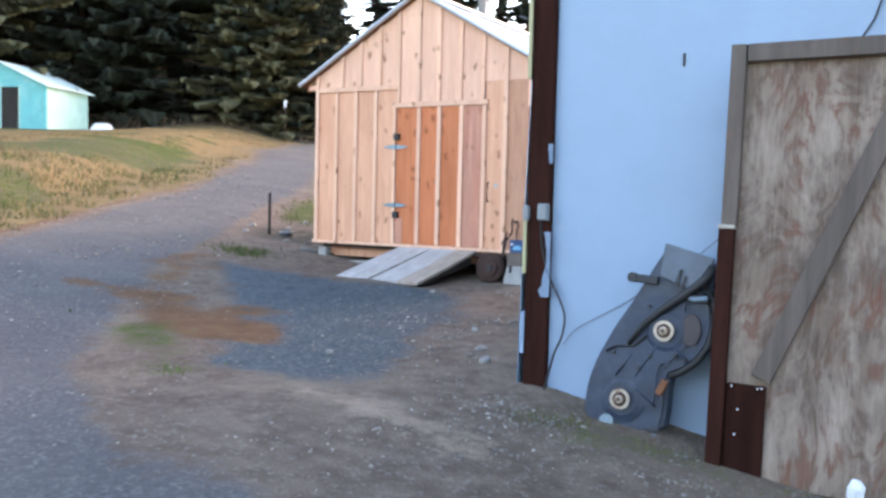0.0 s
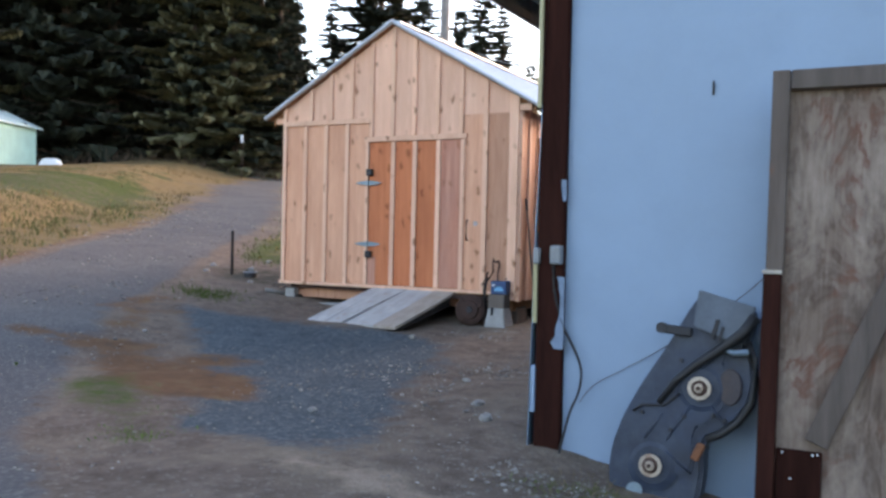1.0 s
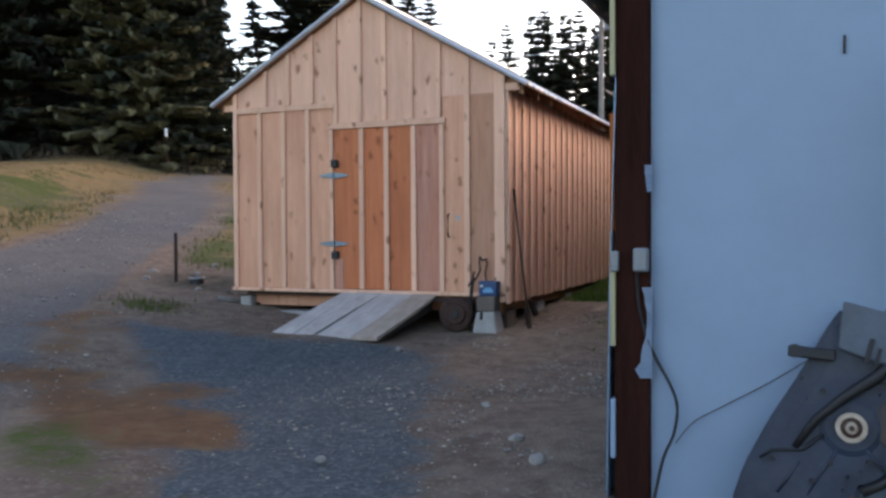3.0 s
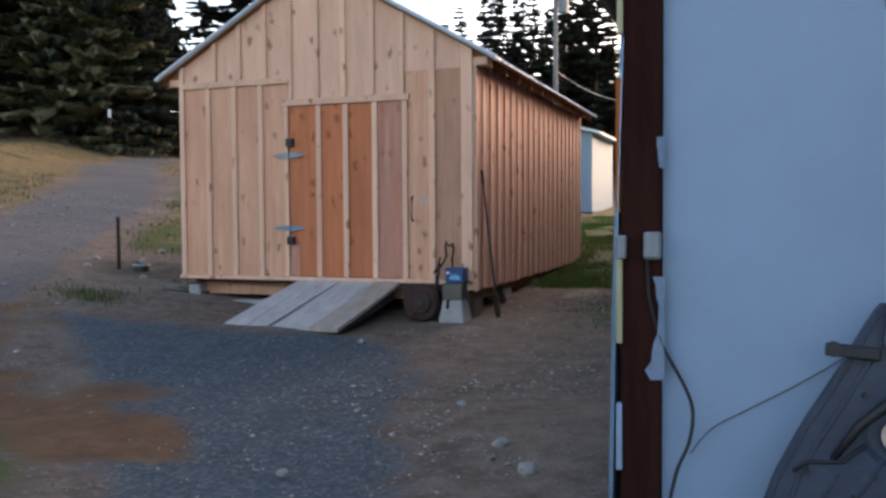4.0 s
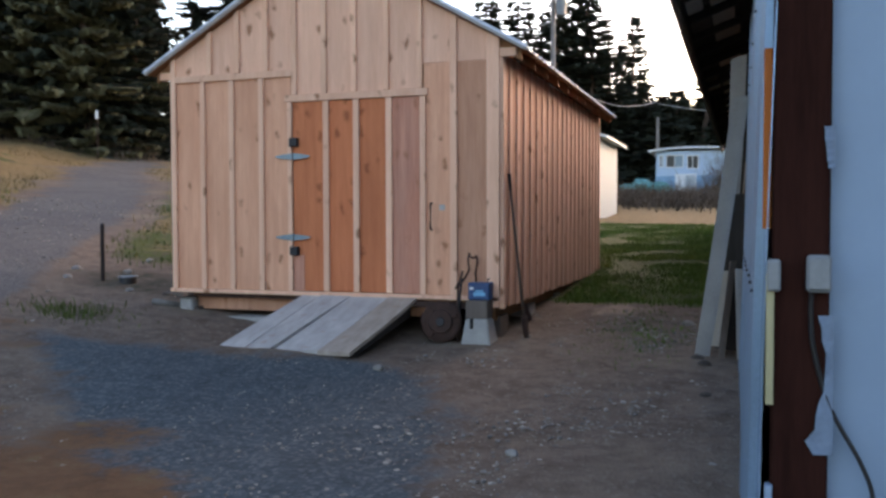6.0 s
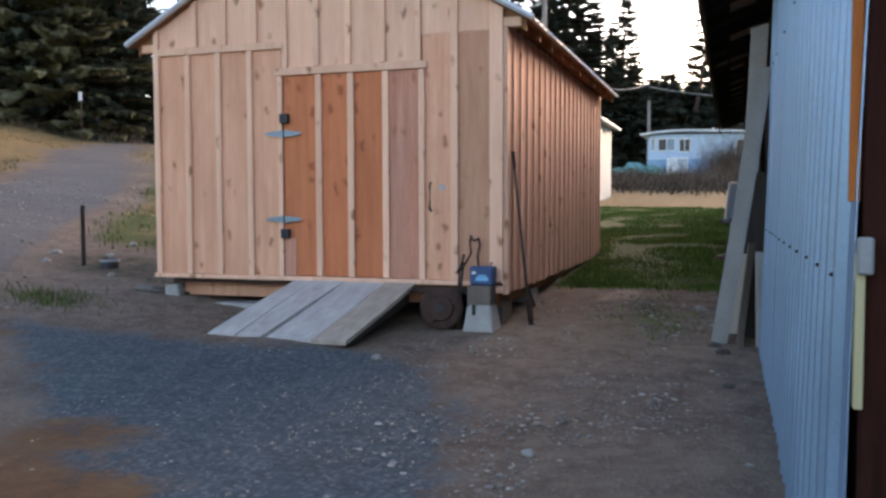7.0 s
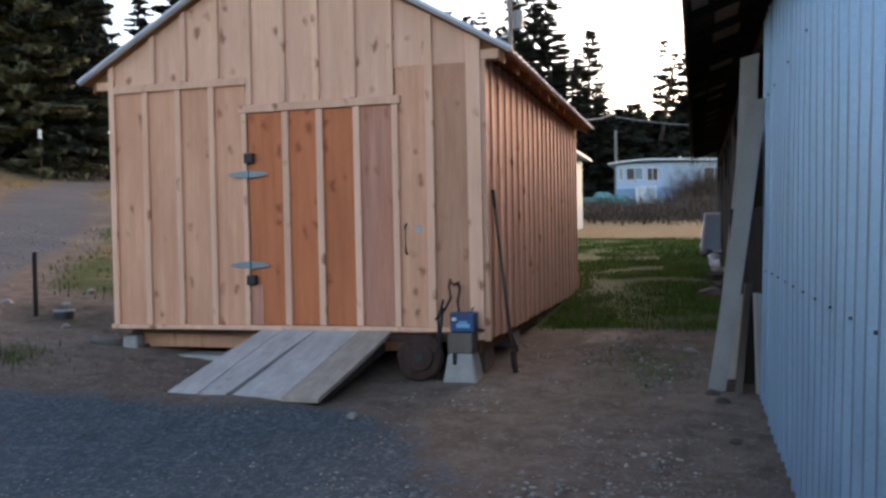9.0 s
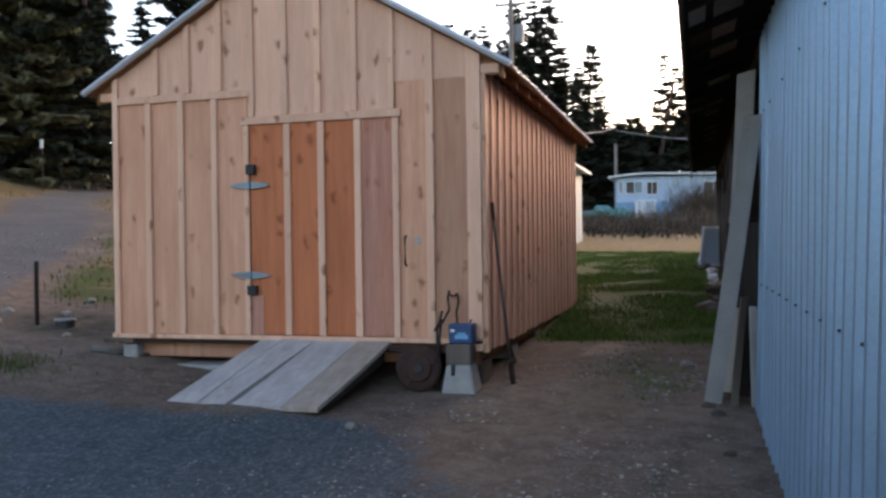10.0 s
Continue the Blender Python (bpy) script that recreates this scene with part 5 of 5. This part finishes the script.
# ---- buildings beyond ----
def build_aqua():
    a = thing("turquoise_shed", (0, 0, 0), "small turquoise shed with a pale metal roof and dark doorway", "shed", m=pose(-29.75, 13.45, ground_z(-29.75, 13.45) - 0.1, 0, 0, 21))
    W, L, H, R = 4.4, 3.2, 1.95, 1.0
    bm = bmesh.new()
    pts = [(-W, 0, -0.3), (0, 0, -0.3), (0, 0, H), (-W / 2, 0, H + R), (-W, 0, H)]
    f = bm.faces.new([bm.verts.new(p) for p in pts])
    r = bmesh.ops.extrude_face_region(bm, geom=[f])
    bmesh.ops.translate(bm, vec=(0, 0.08, 0), verts=[v for v in r["geom"] if isinstance(v, bmesh.types.BMVert)])
    part("front_wall", bm, AQUA, a, "turquoise painted gable wall")
    part("side_wall", box_bm(-0.08, 0, 0.085, L, -0.3, H), AQUAPALE, a, "faded mint side wall")
    part("side_wall", box_bm(-W, -W + 0.08, 0.085, L, -0.3, H), AQUA, a)
    part("back_wall", box_bm(-W + 0.08, -0.08, L - 0.08, L, -0.3, H), AQUA, a)
    part("door", box_bm(-2.15, -1.3, -0.04, -0.003, -0.05, 1.9), DARKBOARD, a, "dark doorway board")
    for x in (-2.2, -1.3):
        part("door_trim", box_bm(x, x + 0.06, -0.05, -0.003, -0.05, 1.95), AQUAPALE, a)
    for i in range(9):
        part("wall_batten", box_bm(-W + 0.25 + i * 0.5, -W + 0.3 + i * 0.5, -0.02, -0.002, -0.2, H), AQUA, a) if not 3 <= i <= 6 else None
    for sg in (0, 1):
        bm = bmesh.new()
        x_e = 0.2 if sg else -W - 0.2
        for x, z in ((-W / 2, H + R + 0.02), (x_e, H - 0.05)):
            for y in (-0.25, L + 0.2):
                for dz in (0, 0.06):
                    bm.verts.new((x, y, z + dz))
        v = list(bm.verts)
        for q in ((0, 2, 3, 1), (4, 5, 7, 6), (0, 1, 5, 4), (2, 6, 7, 3), (0, 4, 6, 2), (1, 3, 7, 5)):
            bm.faces.new([v[k] for k in q])
        part("roof_slope", bm, plain("mint_white_roofing", (0.6, 0.75, 0.74), 0.5, 0.1, 0.1) if sg == 0 else bpy.data.materials["mint_white_roofing"], a, "pale mint metal roof")


build_aqua()
bm = bmesh.new()
for v in add_box(bm, -1.5, 1.5, -0.8, 0.8, 0, 0.9):
    if v.co.z > 0.5:
        v.co.x *= 0.55
        v.co.y *= 0.7
bmesh.ops.bevel(bm, geom=bm.edges[:], offset=0.12, segments=2, affect="EDGES")
whole("covered_heap", bm, WHITEPAINT, "low white covered heap beside the turquoise shed", "heap", m=pose(-29.3, 16.0, ground_z(-29.3, 16.0) - 0.15, 0, 0, 30) @ Matrix.Diagonal((0.36, 0.4, 0.45, 1)))


def build_blue_shed():
    b = thing("pale_blue_shed", (0, 0, 0), "pale blue metal-sided shed with a light roof beyond the wooden shed", "shed", m=pose(-1.78, 17.2, ground_z(-1.78, 17.2) - 0.05))
    part("front_wall", box_bm(-5, 0, 0, 0.08, 0.12, 2.5), SHEDBLUE, b)
    for i in range(12):
        part("rib", box_bm(-4.9 + i * 0.42, -4.86 + i * 0.42, -0.02, -0.001, 0.12, 2.48), SHEDBLUE, b)
    part("side_wall", box_bm(-0.08, 0, 0.085, 4, 0.12, 2.45), SHEDBLUE, b)
    bm = bmesh.new()
    for v in add_box(bm, -5.2, 0.3, -0.25, 4.2, 0, 0.07):
        v.co.z += 2.42 + 0.42 * (0.3 - v.co.x) * 0.62
    part("roof", bm, WHITEPAINT, b, "light metal roof")
    part("base_beam", box_bm(-5, 0, 0.05, 0.2, -0.2, 0.11), DARKBOARD, b)


build_blue_shed()


def build_trailer():
    t = thing("mobile_home", (0, 0, 0), "pale blue-white mobile home with dark windows behind brush", "mobile home", m=pose(0, 45, 0))
    z0, z1 = 2.3, 4.72
    part("body", box_bm(-2.75, 9.0, 0, 3.2, z0, z1 - 0.05, 0.06), TRAILER, t)
    bm = bmesh.new()
    n = 14
    lower, upper = [], []
    for i in range(n + 1):
        x = -3.15 + i * (12.3 / n)
        z = z1 + 0.26 * math.sin(min(1, (x + 3.15) / 2.6) * math.pi / 2) - 0.035 * (x + 3.15)
        for y, l in ((-0.45, lower), (3.5, upper)):
            l.append((bm.verts.new((x, y, z - 0.1)), bm.verts.new((x, y, z))))
    for i in range(n):
        for l, s in ((lower, 1), (upper, -1)):
            q = (l[i][0], l[i + 1][0], l[i + 1][1], l[i][1])
            bm.faces.new(q)
        bm.faces.new((lower[i][1], lower[i + 1][1], upper[i + 1][1], upper[i][1]))
        bm.faces.new((lower[i][0], upper[i][0], upper[i + 1][0], lower[i + 1][0]))
    bm.faces.new((lower[0][0], lower[0][1], upper[0][1], upper[0][0]))
    part("roof", bm, WHITEPAINT, t, "white overhanging roof")
    for x0, x1, za, zb in ((-2.56, -2.28, 3.7, 4.46), (-2.17, -1.15, 3.68, 4.44), (-0.98, -0.3, 3.6, 4.4), (2.2, 3.4, 3.5, 4.3)):
        w = part("window", box_bm(x0, x1, -0.05, -0.002, za, zb), WHITEPAINT, t)
        mid = (x0 + x1) / 2
        part("pane", box_bm(x0 + 0.06, mid - 0.02, -0.065, -0.052, za + 0.06, zb - 0.06), DARKGLASS, w)
        part("pane", box_bm(mid + 0.02, x1 - 0.06, -0.065, -0.052, za + 0.06, zb - 0.06), DARKGLASS if x0 > -1 else SHEDBLUE, w)
    lat = part("lattice_panel", box_bm(-1.6, -0.4, -0.5, -0.46, z0 - 0.1, 3.3), WHITEPAINT, t, "white lattice panel")
    for i in range(6):
        part("gap", box_bm(-1.0 + i * 0.09, -0.95 + i * 0.09, -0.505, -0.5, z0 + 0.1, 3.2), SHEDBLUE, lat)
    part("skirting", box_bm(-2.75, 9.0, -0.06, -0.001, 1.6, z0 + 0.9), plain("blue_skirting", (0.2, 0.38, 0.56), 0.6), t, "blue skirting")
    part("vent_pipe", cyl_bm(0.06, 0.06, 4.6, 5.1, 8, m=Matrix.Translation((0.9, 1.5, 0))), WHITEPAINT, t)


build_trailer()
for i, (x, sx, h) in enumerate(((-4.0, 0.6, 0.4), (-3.3, 0.8, 0.75), (-2.3, 0.8, 0.6))):
    crumple("tarp_heap", (x, 43.2, ground_z(x, 43.2) + 0.7), (sx, 0.6, h), TARP, "teal tarpaulin heap in front of the mobile home", "heap", i + 2)


def utility_pole(x, y, h, r, arms, label):
    p = thing("utility_pole", (x, y, ground_z(x, y)), label, "utility pole", group="utility poles")
    part("shaft", cyl_bm(r, r * 0.75, -0.5, h, 10), POLEWOOD, p)
    if arms:
        part("crossarm", box_bm(-0.9, 0.9, -0.06, 0.06, h - 0.9, h - 0.78), POLEWOOD, p)
        part("transformer", cyl_bm(0.3, 0.3, h - 3.1, h - 2.1, 14, m=Matrix.Translation((0.5, -0.2, 0))), GREYBOX, p, "grey transformer can")
        for xx in (-0.8, 0.0, 0.8):
            part("insulator", cyl_bm(0.05, 0.04, h - 0.78, h - 0.6, 8, m=Matrix.Translation((xx, 0, 0))), GREYBOX, p)
    return p


utility_pole(-8.2, 41.5, 13.2, 0.17, True, "grey utility pole with a transformer behind the shed roof")
utility_pole(-11.0, 18.6, 10.5, 0.2, False, "grey timber pole rising behind the shed ridge")
utility_pole(-3.75, 57.0, 6.4, 0.14, False, "small distant grey utility pole by the mobile home")
for a, b, sag in (((-8.2, 41.5, 12.0), (-20, 40, 12.5), 1.2), ((-8.2, 41.5, 9.0), (-3.75, 57, 9.2), 1.0), ((-3.75, 57, 9.0), (12, 58, 8.5), 0.8)):
    a, b = Vector(a), Vector(b)
    bm = bmesh.new()
    tube(bm, [a.lerp(b, i / 12) - Vector((0, 0, sag * 4 * (i / 12) * (1 - i / 12))) for i in range(13)], 0.03, 0.03, 5)
    whole("power_line", bm, GREYBOX, "thin sagging power line between poles", "power line")
sg = whole("trail_marker", box_bm(-0.08, 0.08, -0.02, 0.02, 1.0, 1.36, 0.01), WHITEPAINT, "small white marker on a stake at the forest edge", "marker", m=pose(-23.5, 21.9, ground_z(-23.5, 21.9) + 0.7))
part("stake", box_bm(-0.012, 0.012, 0.021, 0.04, -0.9, 1.3), BARK, sg)
whole("marker_post", box_bm(-0.06, 0.06, -0.06, 0.06, -0.2, 0.55, 0.01), WHITEPAINT, "short white marker post beside the road", "post", m=pose(-22.6, 26.6, ground_z(-22.6, 26.6)))


# ---- loose ground cover ----
def stones(n, seed, place, lo, hi):
    rr = random.Random(seed)
    base = bmesh.new()
    bmesh.ops.create_icosphere(base, subdivisions=1, radius=1.0)
    bv = [v.co.copy() for v in base.verts]
    bf = [tuple(v.index for v in f.verts) for f in base.faces]
    base.free()
    verts, faces = [], []
    for _ in range(n):
        x, y = place(rr)
        s = lo + (hi - lo) * rr.random() ** 3
        q = Euler((rr.uniform(0, 6), rr.uniform(0, 6), rr.uniform(0, 6))).to_matrix()
        sc = Vector((s * rr.uniform(0.7, 1.3), s * rr.uniform(0.7, 1.3), s * rr.uniform(0.4, 0.8)))
        i0 = len(verts)
        for v in bv:
            w = q @ v * (1 + 0.2 * rr.uniform(-1, 1))
            verts.append((x + w.x * sc.x, y + w.y * sc.y, ground_z(x, y) + w.z * sc.z * 0.8))
        faces += [tuple(i0 + k for k in f) for f in bf]
    me = bpy.data.meshes.new("stones")
    me.from_pydata(verts, [], faces)
    return me


def island_stone(name, cols):
    m, nt, bs = nodes_of(name)
    geo = nt.nodes.new("ShaderNodeNewGeometry")
    col = ramp(nt, geo.outputs["Random Per Island"], [(i / (len(cols) - 1), c) for i, c in enumerate(cols)])
    g = noisy(nt, 60, geo.outputs["Position"], 3)
    nt.links.new(blend(nt, 0.3, col, ramp(nt, g, [(0.3, (0.08, 0.07, 0.065)), (0.7, (0.4, 0.38, 0.35))])), bs.inputs["Base Color"])
    bs.inputs["Roughness"].default_value = 0.9
    bumped(nt, bs, g, 0.5, 0.003)
    return m


def yard(rr):
    while True:
        x, y = rr.uniform(-4.5, 4.2), rr.uniform(-8.8, 1.6)
        if x > 2.1 and y > -5.1:
            continue
        if -2.4 < x < -0.7 and -1.3 < y:
            continue
        if x < 0.1 and y > -0.1:
            continue
        if rr.random() > smooth_step(0.5 + 0.7 * wob(x, y, 0.9, 14) + 0.7 * wob(x, y, 3.1, 15)):
            continue
        return x, y


def lane(rr):
    """Clumps of pebbles along the dirt lane and at the foot of the barn."""
    while True:
        x, y = rr.uniform(-0.5, 2.15), -4.6 + 6.6 * rr.random() ** 0.8
        if rr.random() < smooth_step(0.45 + 0.5 * wob(x, y, 0.8, 24) + 0.8 * wob(x, y, 2.6, 25) + 0.25 * (x - 0.8)):
            return x, y


PEBBLE = island_stone("mixed_pebbles", ((0.07, 0.06, 0.055), (0.13, 0.12, 0.11), (0.18, 0.155, 0.135), (0.24, 0.21, 0.18), (0.42, 0.385, 0.34)))
for nm, me in (("loose_gravel", stones(6000, 31, yard, 0.003, 0.012)),
               ("dirt_pebbles", stones(5000, 32, lane, 0.004, 0.02)),
               ("verge_pebbles", stones(1500, 34, lambda r: (r.uniform(2.2, 4.6), min(-5.12, r.gauss(-5.55, 0.3))), 0.004, 0.016)),
               ("road_gravel", stones(1400, 33, lambda r: (lambda t: (-3 - 9 * t + r.uniform(-1.6, 1.6), -6.5 + 14 * t + r.uniform(-1, 1)))(r.random()), 0.008, 0.03))):
    me.materials.append(PEBBLE)
    tagged(new(nm, me), "scattered grey and tan pebbles on the yard earth", "gravel", kind="stuff")

rr = random.Random(8)
CLOD = plain("dark_earth_clod", (0.06, 0.047, 0.038), rough=1.0, vary=0.3, scale=15.0, bump=0.8)
for i, (x, y, s) in enumerate(((0.995, -3.37, 0.034), (2.05, -3.2, 0.035), (0.62, -5.07, 0.028), (1.9, -0.62, 0.06), (1.84, -0.42, 0.055), (1.67, 1.2, 0.05), (-0.62, -1.5, 0.04),
                               (1.5, -4.2, 0.045), (1.75, -4.6, 0.05), (-5.7, 2.2, 0.05), (-5.35, 1.3, 0.05), (-4.6, 0.4, 0.04), (-5.9, 1.0, 0.06), (-5.6, 0.5, 0.05), (2.0, -2.2, 0.035), (1.95, -1.6, 0.04))):
    bm = bmesh.new()
    bmesh.ops.create_icosphere(bm, subdivisions=2, radius=1.0)
    for v in bm.verts:
        v.co = Vector((v.co.x * s * 1.25, v.co.y * s, v.co.z * s * 0.75)) * (1 + 0.35 * noise.noise(v.co * 1.3 + Vector((i * 3.1, 0, 0))))
    dark = i in (3, 4, 14, 15)
    whole("stone", bm, CLOD if dark else STONE, "rough dark clod beside the corrugated wall" if dark else "pale loose stone lying on the yard", "stone", group="loose stones",
          m=pose(x, y, ground_z(x, y) + s * 0.2, 0, 0, i * 37))


def blades(n, seed, place, lo, hi, width, lean=0.5):
    rr = random.Random(seed)
    verts, faces = [], []
    for _ in range(n):
        x, y = place(rr)
        z = ground_z(x, y) - 0.01
        h = rr.uniform(lo, hi)
        a, b = rr.uniform(0, math.tau), rr.uniform(0, math.tau)
        w = width * rr.uniform(0.6, 1.4)
        dx, dy = math.cos(a) * w, math.sin(a) * w
        lx, ly = math.cos(b) * h * lean * rr.random(), math.sin(b) * h * lean * rr.random()
        i0 = len(verts)
        verts += [(x - dx, y - dy, z), (x + dx, y + dy, z), (x + lx * 0.4 + dx * 0.7, y + ly * 0.4 + dy * 0.7, z + h * 0.6), (x + lx * 0.4 - dx * 0.7, y + ly * 0.4 - dy * 0.7, z + h * 0.6), (x + lx, y + ly, z + h)]
        faces += [(i0, i0 + 1, i0 + 2, i0 + 3), (i0 + 3, i0 + 2, i0 + 4)]
    me = bpy.data.meshes.new("blades")
    me.from_pydata(verts, [], faces)
    return me


def grassy(xa, xb, ya, yb, key, gain=1.0):
    def place(r):
        for _ in range(60):
            x, y = r.uniform(xa, xb), ya + (yb - ya) * r.random() ** 1.3
            if -3.72 < x < 0.06 and -0.1 < y < 5.9:
                continue
            if r.random() < cover(x, y)[key] * gain * smooth_step(0.75 + 1.7 * wob(x, y, 1.1, 4)):
                return x, y
        return xa, yb
    return place


for nm, me, mt, lab in (
        ("lawn_grass", blades(34000, 41, grassy(-1.5, 2.0, 1.6, 16, 2), 0.025, 0.085, 0.007), GRASSM, "lush green grass strip between shed and barn"),
        ("meadow_grass", blades(9000, 42, grassy(-14, -3.8, -3, 12, 2, 1.4), 0.04, 0.11, 0.008), WEED, "rough green grass on the bank"),
        ("dry_grass", blades(9000, 43, grassy(-24, -4, -3, 20, 3, 1.2), 0.06, 0.16, 0.01), DRYGRASS, "dry straw-coloured grass on the bank"),
        ("verge_weeds", blades(2600, 44, grassy(2.3, 5.2, -6.3, -5.1, 2, 1.4), 0.008, 0.03, 0.004, 1.2), WEED, "low weeds along the barn's foot"),
        ("verge_straw", blades(420, 45, lambda r: (r.uniform(2.5, 5.0), r.gauss(-5.42, 0.16)), 0.02, 0.07, 0.002, 1.2), DRYGRASS, "dry weed stalks along the barn's foot"),
        ("yard_tuft", blades(900, 46, grassy(-2.4, 0.4, -7.6, -5.2, 2), 0.01, 0.035, 0.004, 1.0), GRASSM, "sparse flattened grass in the gravel"),
        ("shed_weeds", blades(420, 47, lambda r: (r.gauss(-4.25, 0.28), r.gauss(-0.85, 0.2)), 0.03, 0.1, 0.006, 0.8), WEED, "small green weed clump by the shed corner"),
        ("side_weeds", blades(500, 48, lambda r: (r.gauss(1.25, 0.25), r.gauss(0.6, 0.7)), 0.02, 0.06, 0.005, 1.0), GRASSM, "sparse low weeds in the dirt lane")):
    me.materials.append(mt)
    tagged(new(nm, me), lab, "grass", kind="stuff")


def twigs(n, seed, place, lo, hi, r):
    rr = random.Random(seed)
    verts, faces = [], []
    for _ in range(n):
        x, y = place(rr)
        z = ground_z(x, y) - 0.05
        h = rr.uniform(lo, hi)
        p = Vector((x, y, z))
        d = Vector((rr.uniform(-0.5, 0.5), rr.uniform(-0.5, 0.5), 1)).normalized()
        for k in range(rr.randint(3, 5)):
            q = p + d * (h / 3.5)
            w = r * (1 - 0.2 * k)
            s = Vector((rr.uniform(-1, 1), rr.uniform(-1, 1), 0)).normalized() * w
            i0 = len(verts)
            verts += [p - s, p + s, q + s * 0.7, q - s * 0.7]
            faces.append((i0, i0 + 1, i0 + 2, i0 + 3))
            p = q if rr.random() < 0.6 else p.lerp(q, 0.5)
            d = (d + Vector((rr.uniform(-0.7, 0.7), rr.uniform(-0.7, 0.7), rr.uniform(-0.1, 0.2)))).normalized()
    me = bpy.data.meshes.new("twigs")
    me.from_pydata([tuple(v) for v in verts], [], faces)
    me.materials.append(BRUSH)
    return me


tagged(new("meadow_brush", twigs(9000, 51, lambda r: (r.uniform(-7, 4), r.gauss(28.5, 2.2)), 0.3, 0.95, 0.022)), "grey-brown leafless brush along the meadow", "brush", kind="stuff")
tagged(new("bare_thicket", twigs(2600, 52, lambda r: (r.gauss(2.4, 0.9), r.gauss(40.5, 0.7)), 1.0, 3.2, 0.02)), "bare dark thicket in front of the mobile home", "brush", kind="stuff")
tagged(new("forest_edge_brush", twigs(1800, 53, lambda r: (lambda p: p)(polar(r.uniform(37, 80), r.gauss(43, 1.0))), 0.3, 1.0, 0.02)), "dark brush along the forest edge", "brush", kind="stuff")
